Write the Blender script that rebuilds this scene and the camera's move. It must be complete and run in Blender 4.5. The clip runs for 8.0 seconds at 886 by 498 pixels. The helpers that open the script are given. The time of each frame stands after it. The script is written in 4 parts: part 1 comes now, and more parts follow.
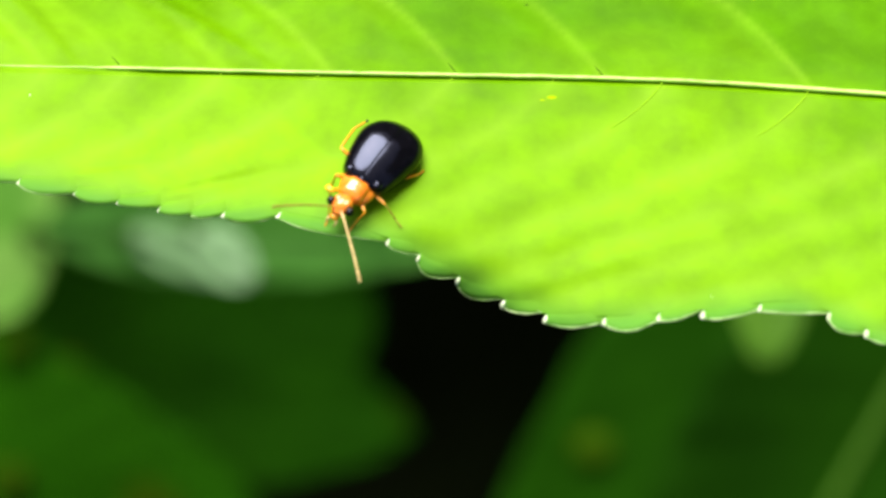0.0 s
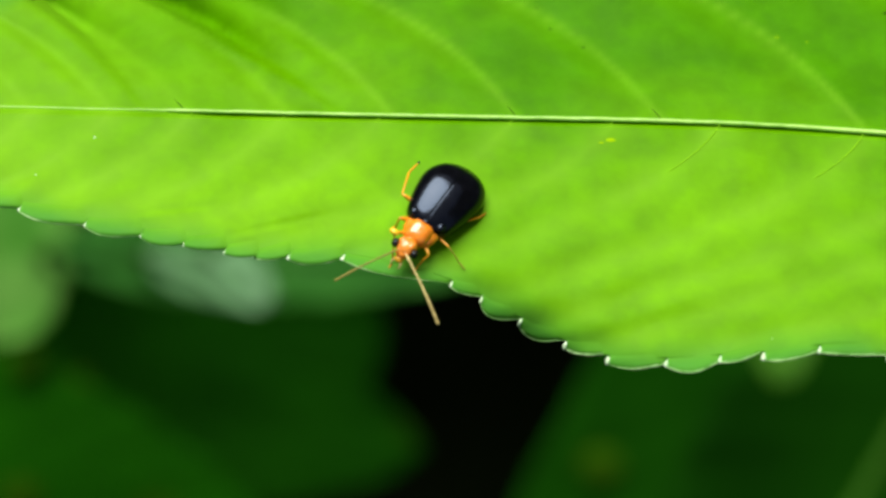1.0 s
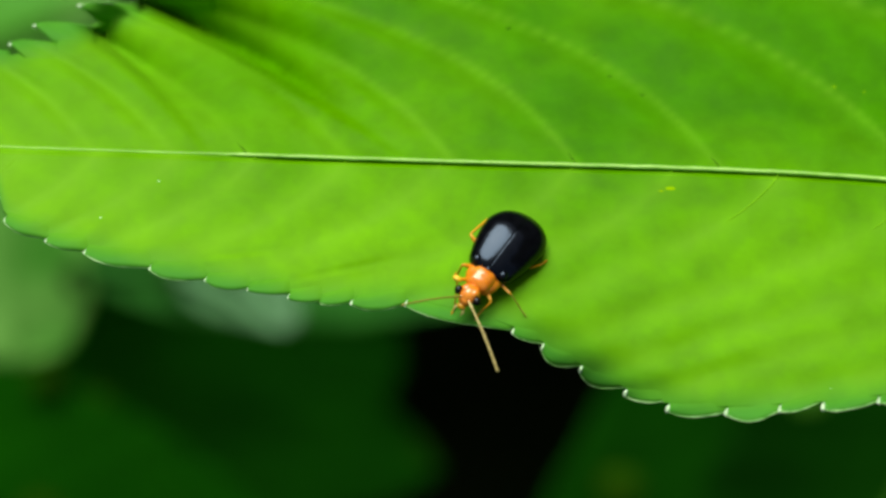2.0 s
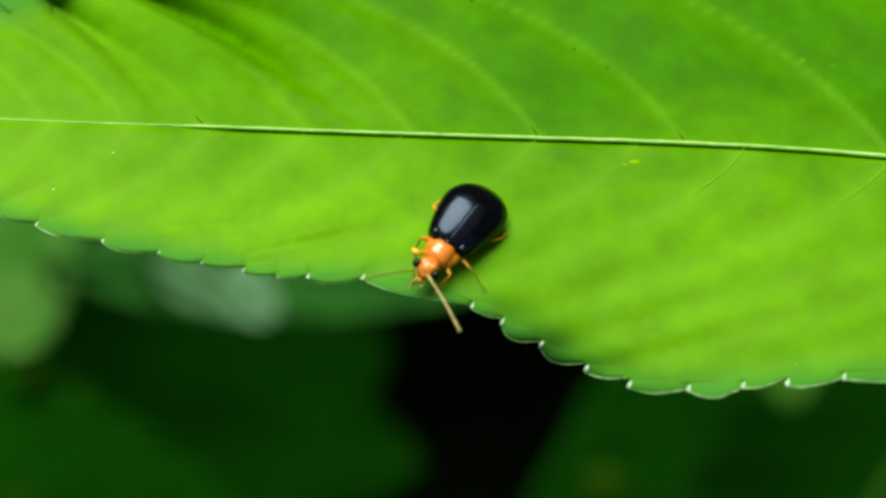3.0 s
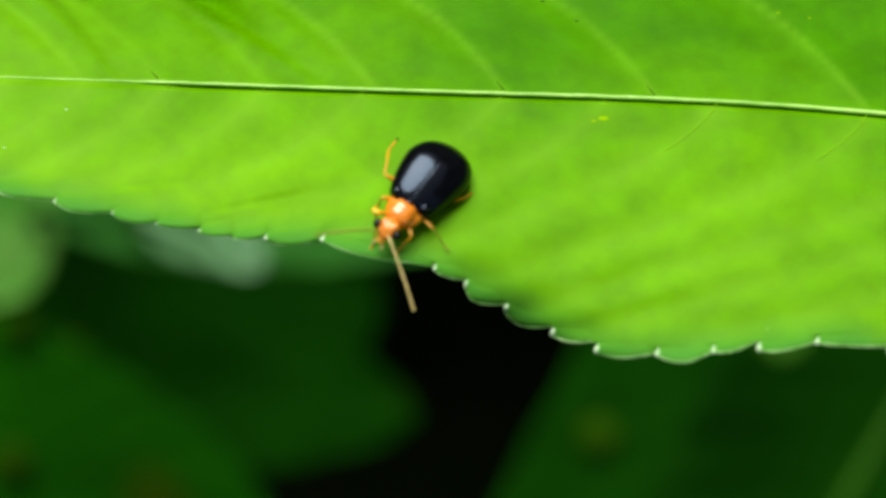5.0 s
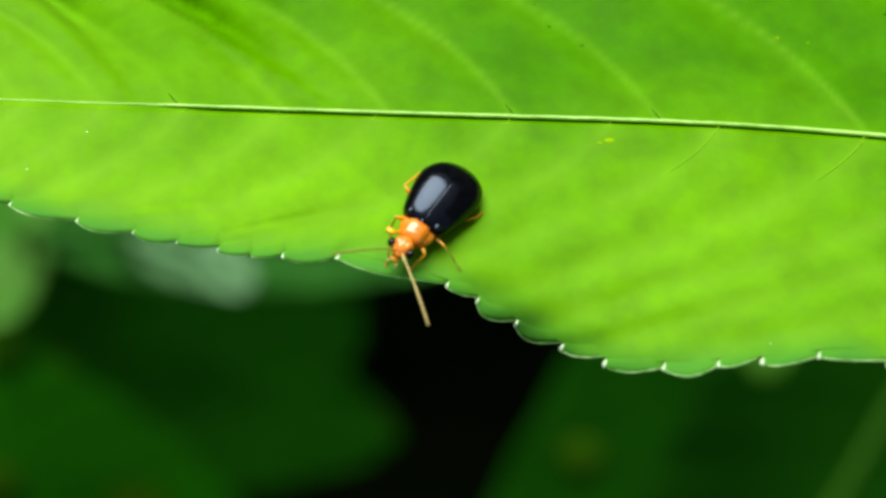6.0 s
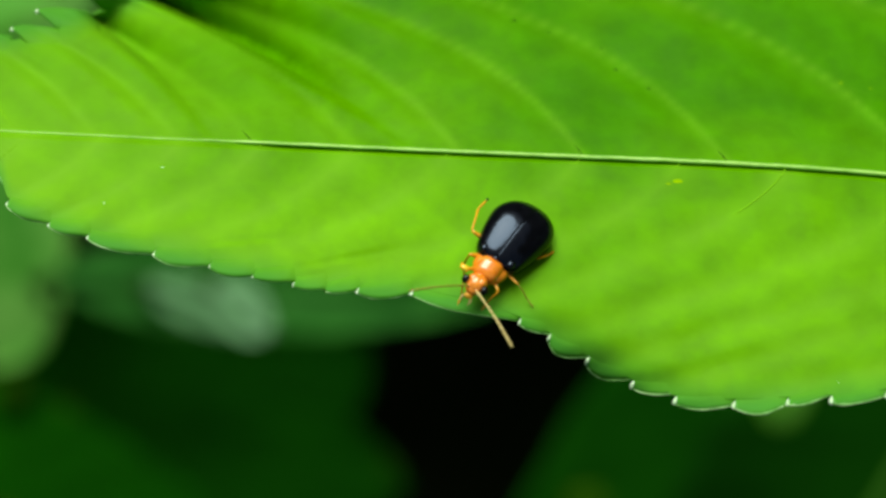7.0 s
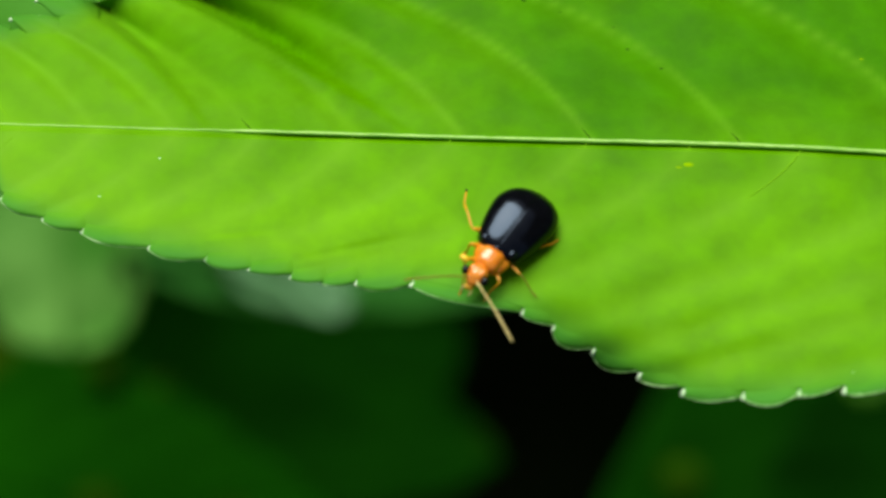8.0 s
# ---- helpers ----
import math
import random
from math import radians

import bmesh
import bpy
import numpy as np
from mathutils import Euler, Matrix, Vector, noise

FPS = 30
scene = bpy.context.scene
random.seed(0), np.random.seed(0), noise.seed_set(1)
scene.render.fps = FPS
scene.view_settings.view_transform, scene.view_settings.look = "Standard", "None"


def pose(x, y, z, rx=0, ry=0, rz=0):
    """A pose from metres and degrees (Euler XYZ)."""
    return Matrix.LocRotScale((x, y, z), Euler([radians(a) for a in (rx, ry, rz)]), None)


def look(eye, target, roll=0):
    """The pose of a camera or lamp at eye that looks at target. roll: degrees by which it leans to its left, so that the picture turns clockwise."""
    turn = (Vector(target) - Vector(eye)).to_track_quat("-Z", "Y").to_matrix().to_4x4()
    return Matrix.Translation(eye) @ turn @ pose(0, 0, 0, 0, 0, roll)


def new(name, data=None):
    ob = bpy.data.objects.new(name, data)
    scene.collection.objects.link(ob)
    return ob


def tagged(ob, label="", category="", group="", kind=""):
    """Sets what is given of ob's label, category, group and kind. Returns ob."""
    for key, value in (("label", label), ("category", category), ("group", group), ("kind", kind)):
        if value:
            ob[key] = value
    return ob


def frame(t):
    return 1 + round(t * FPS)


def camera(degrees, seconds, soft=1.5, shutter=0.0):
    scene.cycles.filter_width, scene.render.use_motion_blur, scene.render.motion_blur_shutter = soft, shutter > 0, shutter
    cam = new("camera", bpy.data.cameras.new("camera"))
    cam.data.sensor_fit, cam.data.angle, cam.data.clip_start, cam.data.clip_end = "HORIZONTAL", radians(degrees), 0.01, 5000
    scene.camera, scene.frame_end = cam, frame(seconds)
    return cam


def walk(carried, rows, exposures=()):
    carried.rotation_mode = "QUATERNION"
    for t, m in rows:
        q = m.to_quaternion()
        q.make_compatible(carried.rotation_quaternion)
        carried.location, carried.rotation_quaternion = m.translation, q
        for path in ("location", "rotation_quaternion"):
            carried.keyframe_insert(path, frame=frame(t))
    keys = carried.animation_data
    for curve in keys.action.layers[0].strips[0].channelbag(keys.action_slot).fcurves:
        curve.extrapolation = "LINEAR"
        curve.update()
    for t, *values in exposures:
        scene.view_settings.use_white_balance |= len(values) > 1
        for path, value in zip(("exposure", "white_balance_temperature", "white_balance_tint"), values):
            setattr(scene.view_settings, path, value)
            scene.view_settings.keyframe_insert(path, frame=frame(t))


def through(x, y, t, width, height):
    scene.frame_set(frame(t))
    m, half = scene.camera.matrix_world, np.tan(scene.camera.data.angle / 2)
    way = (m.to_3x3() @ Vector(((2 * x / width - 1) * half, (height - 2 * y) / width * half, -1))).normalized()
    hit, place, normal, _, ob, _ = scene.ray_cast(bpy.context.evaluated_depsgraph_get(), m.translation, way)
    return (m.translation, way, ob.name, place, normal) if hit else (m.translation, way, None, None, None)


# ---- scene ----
# All sizes below are in metres; M turns millimetres into metres.
M = 0.001
LEAF_Z = 0.400

# ---------------------------------------------------------------- camera
cam = camera(20, 8.0, soft=2.9)
cam.data.dof.use_dof = True
cam.data.dof.focus_distance = 0.116
cam.data.dof.aperture_fstop = 35
PATH = [
    (0.0, 0.00488, -0.06858, 0.49082, 34.941, 0.370, -0.554),
    (0.1, 0.00420, -0.06854, 0.49126, 35.470, 0.733, -0.242),
    (0.2, 0.00353, -0.06851, 0.49171, 35.673, 0.946, -0.033),
    (0.3, 0.00285, -0.06848, 0.49215, 35.693, 0.693, -0.164),
    (0.4, 0.00218, -0.06844, 0.49259, 35.725, 0.317, -0.385),
    (0.5, 0.00151, -0.06841, 0.49303, 35.464, 0.133, -0.470),
    (0.6, 0.00147, -0.06836, 0.49300, 35.144, 0.421, -0.322),
    (0.7, 0.00144, -0.06830, 0.49297, 35.172, 0.697, -0.180),
    (0.8, 0.00141, -0.06824, 0.49294, 34.942, 0.732, -0.209),
    (0.9, 0.00137, -0.06819, 0.49291, 34.940, 0.387, -0.503),
    (1.0, 0.00134, -0.06814, 0.49288, 35.134, 0.073, -0.775),
    (1.1, 0.00089, -0.06811, 0.49304, 34.931, -0.330, -1.004),
    (1.2, 0.00044, -0.06808, 0.49319, 34.871, -0.576, -1.120),
    (1.3, -0.00000, -0.06807, 0.49335, 35.170, -0.531, -1.044),
    (1.4, -0.00046, -0.06804, 0.49351, 34.990, -0.341, -0.858),
    (1.5, -0.00090, -0.06801, 0.49367, 35.018, 0.250, -0.391),
    (1.6, -0.00100, -0.06786, 0.49387, 35.104, 0.517, -0.114),
    (1.7, -0.00111, -0.06771, 0.49409, 34.852, 0.359, -0.146),
    (1.8, -0.00120, -0.06755, 0.49429, 34.808, -0.011, -0.325),
    (1.9, -0.00130, -0.06740, 0.49450, 34.956, -0.151, -0.339),
    (2.0, -0.00140, -0.06724, 0.49471, 35.313, -0.212, -0.296),
    (2.1, -0.00124, -0.06725, 0.49428, 35.258, -0.497, -0.231),
    (2.2, -0.00109, -0.06727, 0.49385, 35.282, -0.684, -0.095),
    (3.3, 0.00053, -0.06720, 0.49192, 35.489, -0.317, -0.217),
    (3.4, -0.00039, -0.06660, 0.49242, 35.209, -0.483, -0.269),
    (3.5, -0.00131, -0.06600, 0.49290, 34.981, -0.728, -0.381),
    (3.6, -0.00108, -0.06597, 0.49260, 35.463, -0.575, -0.299),
    (3.7, -0.00085, -0.06593, 0.49230, 35.664, -0.612, -0.346),
    (3.8, -0.00062, -0.06590, 0.49199, 35.193, -0.614, -0.379),
    (3.9, -0.00038, -0.06586, 0.49169, 34.580, -0.408, -0.259),
    (4.0, -0.00015, -0.06583, 0.49139, 34.438, -0.228, -0.159),
    (4.1, -0.00029, -0.06551, 0.49147, 34.641, -0.450, -0.300),
    (4.2, -0.00041, -0.06520, 0.49154, 34.874, -0.193, -0.110),
    (4.3, -0.00055, -0.06489, 0.49163, 35.145, -0.201, -0.100),
    (4.4, -0.00067, -0.06457, 0.49171, 35.108, -0.072, 0.005),
    (4.5, -0.00081, -0.06426, 0.49178, 35.031, -0.324, -0.156),
    (4.6, -0.00019, -0.06435, 0.49138, 35.142, -0.250, -0.121),
    (4.7, 0.00043, -0.06445, 0.49098, 35.111, -0.240, -0.130),
    (4.8, 0.00105, -0.06453, 0.49058, 35.080, -0.102, -0.049),
    (4.9, 0.00167, -0.06463, 0.49017, 34.678, -0.091, -0.051),
    (5.0, 0.00229, -0.06472, 0.48977, 34.177, -0.219, -0.159),
    (5.1, 0.00136, -0.06504, 0.49010, 34.041, -0.698, -0.430),
    (5.2, 0.00043, -0.06536, 0.49041, 34.332, -0.879, -0.504),
    (6.3, 0.00040, -0.06710, 0.49294, 34.768, -0.710, -0.628),
    (6.4, 0.00040, -0.06726, 0.49318, 34.791, -0.761, -0.685),
    (6.5, 0.00040, -0.06741, 0.49340, 34.521, -1.107, -0.948),
    (6.6, -0.00046, -0.06757, 0.49333, 34.871, -1.586, -1.109),
    (6.7, -0.00131, -0.06774, 0.49325, 34.848, -2.097, -1.291),
    (6.8, -0.00216, -0.06790, 0.49318, 35.549, -1.669, -0.835),
    (6.9, -0.00301, -0.06807, 0.49310, 35.703, -1.619, -0.624),
    (7.0, -0.00386, -0.06823, 0.49303, 35.956, -1.498, -0.361),
    (7.1, -0.00373, -0.06821, 0.49364, 36.536, -1.123, -0.049),
    (7.2, -0.00360, -0.06821, 0.49426, 37.439, -0.407, 0.513),
    (7.3, -0.00359, -0.06830, 0.49461, 37.955, 0.277, 0.180),
    (7.4, -0.00226, -0.06735, 0.49377, 37.485, 0.351, 0.276),
    (7.5, -0.00091, -0.06640, 0.49292, 36.729, 0.313, 0.268),
    (7.6, -0.00034, -0.06622, 0.49256, 36.154, 0.281, 0.176),
    (7.7, 0.00024, -0.06602, 0.49220, 35.553, 0.702, 0.429),
    (7.8, 0.00081, -0.06582, 0.49183, 35.084, 1.123, 0.659),
    (7.9, 0.00138, -0.06564, 0.49147, 35.155, 1.420, 0.802),
    (8.0, 0.00196, -0.06544, 0.49112, 35.143, 1.394, 0.716),
]

EXPOSURES = [
    (0.0, 1.45, 7250, 30), (0.1, 1.17, 7200, 23), (0.2, 0.98, 7400, 17), (0.3, 0.85, 7300, 12), (0.5, 0.62, 7100, 4), (1.0, 0.82, 7000, 10), (1.5, 0.70, 7000, 6), (2.0, 0.48, 7000, 1),
    (3.3, 0.52, 7000, 2), (3.7, 0.53, 7000, 3), (4.0, 0.63, 7000, 6), (4.2, 0.56, 7000, 4), (4.5, 0.36, 7000, -3), (5.0, 0.68, 7000, 6), (5.2, 0.70, 7000, 6), (6.3, 0.78, 7000, 6),
    (6.7, 0.78, 7000, 6), (7.0, 0.50, 7000, -1), (7.3, 0.27, 7000, -6), (7.6, 0.29, 7000, -4), (8.0, 0.47, 7000, 3)]
walk(cam, [(t, pose(x, y, z, rx, ry, rz)) for t, x, y, z, rx, ry, rz in PATH], EXPOSURES)

# ---------------------------------------------------------------- light
world = bpy.data.worlds.new("overcast_sky")
scene.world = world
world.use_nodes = True
nt = world.node_tree
sky = nt.nodes.new("ShaderNodeTexSky")
sky.sky_type = "NISHITA"
sky.sun_disc = False
sky.sun_elevation = radians(68)
sky.sun_rotation = radians(-25)
sky.dust_density = 4.0
nt.links.new(sky.outputs[0], nt.nodes["Background"].inputs[0])
nt.nodes["Background"].inputs[1].default_value = 0.06
sun = new("sun", bpy.data.lights.new("sun", "SUN"))
sun.data.energy = 3.75
sun.data.angle = radians(46)
sun.data.color = (0.86, 0.94, 1.0)
sun.matrix_world = look((-0.17, 0.37, LEAF_Z + 1.0), (0, 0, LEAF_Z))


# ---------------------------------------------------------------- materials
def node(tree, kind, **values):
    n = tree.nodes.new(kind)
    for key, value in values.items():
        n.inputs[key.replace("_", " ")].default_value = value
    return n


def material(name, dark, light, scale, rough=0.5, bump=0.0, bump_scale=0.0, spec=0.5, coat=0.0,
             through=None, share=0.0, big=0.0, detail=6.0, spots=None):
    """A surface of two colours mixed by noise at two scales, with fine relief; through/share let light pass."""
    mat = bpy.data.materials.new(name)
    mat.use_nodes = True
    t = mat.node_tree
    p = t.nodes["Principled BSDF"]
    where = node(t, "ShaderNodeTexCoord")
    fine = node(t, "ShaderNodeTexNoise", Scale=scale, Detail=detail, Roughness=0.6)
    t.links.new(where.outputs["Object"], fine.inputs["Vector"])
    ramp = t.nodes.new("ShaderNodeValToRGB")
    ramp.color_ramp.elements[0].position, ramp.color_ramp.elements[1].position = 0.3, 0.7
    ramp.color_ramp.elements[0].color, ramp.color_ramp.elements[1].color = (*dark, 1), (*light, 1)
    source = fine.outputs["Fac"]
    if big:
        coarse = node(t, "ShaderNodeTexNoise", Scale=big, Detail=2.0)
        t.links.new(where.outputs["Object"], coarse.inputs["Vector"])
        mix = t.nodes.new("ShaderNodeMath")
        mix.operation = "MULTIPLY_ADD"
        mix.inputs[1].default_value = 0.35
        half = t.nodes.new("ShaderNodeMath")
        half.operation = "MULTIPLY"
        half.inputs[1].default_value = 0.65
        t.links.new(coarse.outputs["Fac"], half.inputs[0])
        t.links.new(fine.outputs["Fac"], mix.inputs[0])
        t.links.new(half.outputs[0], mix.inputs[2])
        source = mix.outputs[0]
    t.links.new(source, ramp.inputs["Fac"])
    t.links.new(ramp.outputs["Color"], p.inputs["Base Color"])
    if spots:
        # scattered yellowing blotches
        tint, size, least = spots
        blotch = node(t, "ShaderNodeTexNoise", Scale=size, Detail=1.0)
        t.links.new(where.outputs["Object"], blotch.inputs["Vector"])
        limit = t.nodes.new("ShaderNodeMapRange")
        limit.inputs[1].default_value, limit.inputs[2].default_value = least, least + 0.09
        t.links.new(blotch.outputs["Fac"], limit.inputs[0])
        over = t.nodes.new("ShaderNodeMix")
        over.data_type = "RGBA"
        over.inputs[7].default_value = (*tint, 1)
        t.links.new(limit.outputs[0], over.inputs[0])
        t.links.new(ramp.outputs["Color"], over.inputs[6])
        t.links.new(over.outputs[2], p.inputs["Base Color"])
    p.inputs["Roughness"].default_value = rough
    p.inputs["Specular IOR Level"].default_value = spec
    p.inputs["Coat Weight"].default_value = coat
    p.inputs["Coat Roughness"].default_value = 0.12
    normal = None
    if bump:
        relief = node(t, "ShaderNodeTexNoise", Scale=bump_scale, Detail=4.0)
        t.links.new(where.outputs["Object"], relief.inputs["Vector"])
        b = node(t, "ShaderNodeBump", Strength=bump, Distance=0.0002)
        t.links.new(relief.outputs["Fac"], b.inputs["Height"])
        t.links.new(b.outputs["Normal"], p.inputs["Normal"])
        normal = b.outputs["Normal"]
    if share:
        tr = t.nodes.new("ShaderNodeBsdfTranslucent")
        tr.inputs["Color"].default_value = (*through, 1)
        if normal:
            t.links.new(normal, tr.inputs["Normal"])
        m = t.nodes.new("ShaderNodeMixShader")
        m.inputs[0].default_value = share
        t.links.new(p.outputs[0], m.inputs[1])
        t.links.new(tr.outputs[0], m.inputs[2])
        t.links.new(m.outputs[0], t.nodes["Material Output"].inputs["Surface"])
    return mat


def fresh_leaf_material():
    """Fresh leaf: cells of fine veins, blotches, panels between the side veins, a bluer margin and painted light and
    dark; light shines through.
    """
    mat = bpy.data.materials.new("fresh_leaf")
    mat.use_nodes = True
    t = mat.node_tree
    p = t.nodes["Principled BSDF"]
    where = node(t, "ShaderNodeTexCoord")
    blotch = node(t, "ShaderNodeTexNoise", Scale=420.0, Detail=3.0, Roughness=0.55)
    grain = node(t, "ShaderNodeTexNoise", Scale=1000.0, Detail=4.0, Roughness=0.6)
    cells = node(t, "ShaderNodeTexVoronoi", Scale=1300.0)
    cells.feature = "DISTANCE_TO_EDGE"
    warp = node(t, "ShaderNodeVectorMath")
    warp.operation = "ADD"
    bend = node(t, "ShaderNodeTexNoise", Scale=900.0, Detail=2.0)
    soft = node(t, "ShaderNodeVectorMath")
    soft.operation = "SCALE"
    soft.inputs["Scale"].default_value = 0.0006
    for n in (blotch, grain, bend):
        t.links.new(where.outputs["Object"], n.inputs["Vector"])
    t.links.new(bend.outputs["Color"], soft.inputs[0])
    t.links.new(where.outputs["Object"], warp.inputs[0])
    t.links.new(soft.outputs[0], warp.inputs[1])
    t.links.new(warp.outputs[0], cells.inputs["Vector"])

    def blend(fac, a, b, mode="MIX"):
        m = t.nodes.new("ShaderNodeMix")
        m.data_type, m.blend_type = "RGBA", mode
        for value, socket in ((fac, m.inputs[0]), (a, m.inputs[6]), (b, m.inputs[7])):
            if isinstance(value, (float, tuple)):
                socket.default_value = value
            else:
                t.links.new(value, socket)
        return m.outputs[2]

    def span(value, a, b, c=0.0, d=1.0):
        m = t.nodes.new("ShaderNodeMapRange")
        t.links.new(value, m.inputs[0])
        for k, v in enumerate((a, b, c, d)):
            m.inputs[k + 1].default_value = v
        return m.outputs[0]

    panel = t.nodes.new("ShaderNodeAttribute")
    panel.attribute_name = "panel"
    margin = t.nodes.new("ShaderNodeAttribute")
    margin.attribute_name = "margin"
    tone = t.nodes.new("ShaderNodeAttribute")
    tone.attribute_name = "tone"
    # tone puts the brighter and the dimmer half of the blade into the colour
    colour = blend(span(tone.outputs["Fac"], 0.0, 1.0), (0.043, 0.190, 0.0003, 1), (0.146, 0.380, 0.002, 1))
    colour = blend(1.0, colour, span(blotch.outputs["Fac"], 0.33, 0.66, 0.88, 1.12), "MULTIPLY")
    colour = blend(1.0, colour, span(grain.outputs["Fac"], 0.33, 0.67, 0.92, 1.08), "MULTIPLY")
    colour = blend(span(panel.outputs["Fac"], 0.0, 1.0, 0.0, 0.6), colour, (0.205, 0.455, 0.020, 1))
    colour = blend(span(cells.outputs["Distance"], 0.0, 0.06, 0.07, 0.0), colour, (0.13, 0.38, 0.008, 1))
    colour = blend(span(margin.outputs["Fac"], 0.0, 1.0, 0.0, 0.8), colour, (0.040, 0.225, 0.032, 1))
    t.links.new(colour, p.inputs["Base Color"])
    p.inputs["Specular IOR Level"].default_value = 0.04
    t.links.new(span(grain.outputs["Fac"], 0.2, 0.8, 0.42, 0.56), p.inputs["Roughness"])
    b1 = node(t, "ShaderNodeBump", Strength=0.25, Distance=0.00006)
    t.links.new(cells.outputs["Distance"], b1.inputs["Height"])
    b2 = node(t, "ShaderNodeBump", Strength=0.15, Distance=0.0001)
    t.links.new(grain.outputs["Fac"], b2.inputs["Height"])
    t.links.new(b1.outputs[0], b2.inputs["Normal"])
    t.links.new(b2.outputs[0], p.inputs["Normal"])
    tr = t.nodes.new("ShaderNodeBsdfTranslucent")
    t.links.new(blend(0.5, colour, (0.36, 0.80, 0.003, 1)), tr.inputs["Color"])
    m = t.nodes.new("ShaderNodeMixShader")
    m.inputs[0].default_value = 0.20
    t.links.new(p.outputs[0], m.inputs[1])
    t.links.new(tr.outputs[0], m.inputs[2])
    t.links.new(m.outputs[0], t.nodes["Material Output"].inputs["Surface"])
    return mat


leaf_green = fresh_leaf_material()
rib_green = material("midrib_green", (0.17, 0.40, 0.02), (0.40, 0.64, 0.12), 420, rough=0.4, bump=0.2, bump_scale=3000)
vein_green = material("vein_green", (0.15, 0.39, 0.006), (0.20, 0.45, 0.012), 700, rough=0.8, spec=0.05)
rim_green = material("leaf_rim", (0.16, 0.44, 0.06), (0.50, 0.72, 0.30), 900, rough=0.4)
gland_pale = material("tooth_gland", (0.55, 0.74, 0.38), (0.74, 0.86, 0.58), 2500, rough=0.35)
speck_yellow = material("yellow_speck", (0.17, 0.36, 0.001), (0.25, 0.40, 0.002), 2000, rough=0.8, spec=0.04)
# mature leaf green, darkened further to stand in for shade low in the plants
dark_leaf = material("shaded_mature_leaf", (0.0018, 0.029, 0.0003), (0.0045, 0.053, 0.0006), 260, rough=0.75, bump=0.3, bump_scale=900, spec=0.02,
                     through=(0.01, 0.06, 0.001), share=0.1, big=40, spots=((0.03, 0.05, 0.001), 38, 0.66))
# brighter copy of dark_leaf, painting the better-lit lower left into its green
lit_mature_leaf = material("lit_mature_leaf", (0.0032, 0.050, 0.0004), (0.0070, 0.084, 0.0008), 230, rough=0.75, bump=0.3, bump_scale=900, spec=0.02, big=40, spots=((0.04, 0.06, 0.001), 38, 0.64))
# pale colour stands in for sky sheen on the leaf behind it
painted_sheen = material("painted_sheen", (0.045, 0.15, 0.035), (0.15, 0.30, 0.13), 130, rough=0.45, bump=0.3, bump_scale=700, spec=0.2, detail=2.0)
# a still darker copy of dark_leaf's green
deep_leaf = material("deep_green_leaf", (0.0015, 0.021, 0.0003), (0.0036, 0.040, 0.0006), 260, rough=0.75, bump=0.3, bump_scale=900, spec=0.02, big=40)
# whitish spot of the same painted sheen
sheen_spot = material("painted_sheen_spot", (0.09, 0.22, 0.075), (0.19, 0.36, 0.17), 160, rough=0.45, bump=0.3, bump_scale=700, spec=0.2, detail=2.0)
dull_stem = material("dull_stem", (0.012, 0.058, 0.001), (0.020, 0.082, 0.002), 300, rough=0.6, bump=0.3, bump_scale=900, spec=0.1)
# dimmed leaf green, its shade put into the colour
shaded_leaf = material("shaded_leaf", (0.006, 0.062, 0.003), (0.024, 0.13, 0.011), 160, rough=0.6, bump=0.3, bump_scale=800, spec=0.1)
# pale mottling stands in for sky sheen; hardly any gloss of its own
pale_leaf = material("sheen_pale_leaf", (0.022, 0.17, 0.004), (0.24, 0.52, 0.10), 170, rough=0.5, bump=0.3, bump_scale=700, spec=0.12,
                     through=(0.06, 0.22, 0.02), share=0.2, big=70)
# brightened copy of pale_leaf, stronger light put into its colour
sunlit_leaf = material("sunlit_leaf", (0.045, 0.25, 0.006), (0.18, 0.51, 0.06), 90, rough=0.5, bump=0.3, bump_scale=700, spec=0.12,
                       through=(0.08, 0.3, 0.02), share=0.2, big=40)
mid_leaf = material("green_leaf", (0.03, 0.13, 0.003), (0.06, 0.20, 0.006), 200, rough=0.5, bump=0.3, bump_scale=800, spec=0.4,
                    through=(0.06, 0.22, 0.006), share=0.15, big=50)
bark = material("dark_twig", (0.008, 0.02, 0.003), (0.02, 0.04, 0.008), 400, rough=0.8, bump=0.4, bump_scale=1500, spec=0.1)
twig_green = material("green_twig", (0.06, 0.17, 0.015), (0.12, 0.25, 0.04), 400, rough=0.55, bump=0.4, bump_scale=1500)
# base colour near black in place of the shade between the plants
soil = material("shade_black_soil", (0.0008, 0.0018, 0.0004), (0.003, 0.005, 0.0015), 60, rough=0.95, bump=0.8, bump_scale=300, spec=0.0, big=9)
black_shell = material("black_elytra", (0.001, 0.001, 0.0012), (0.003, 0.003, 0.004), 2500, rough=0.13, bump=0.06, bump_scale=2600, spec=0.36, coat=0.0)
orange_skin = material("orange_cuticle", (0.66, 0.125, 0.004), (0.82, 0.27, 0.020), 1500, rough=0.26, bump=0.12, bump_scale=6000, spec=0.6, coat=0.5)
knee_yellow = material("yellow_knee", (0.75, 0.42, 0.01), (0.85, 0.55, 0.03), 2000, rough=0.3)
leg_skin = material("amber_leg", (0.60, 0.20, 0.006), (0.75, 0.36, 0.012), 1800, rough=0.35, spec=0.5)
antenna_skin = material("tan_antenna", (0.44, 0.32, 0.09), (0.64, 0.47, 0.17), 2500, rough=0.5)
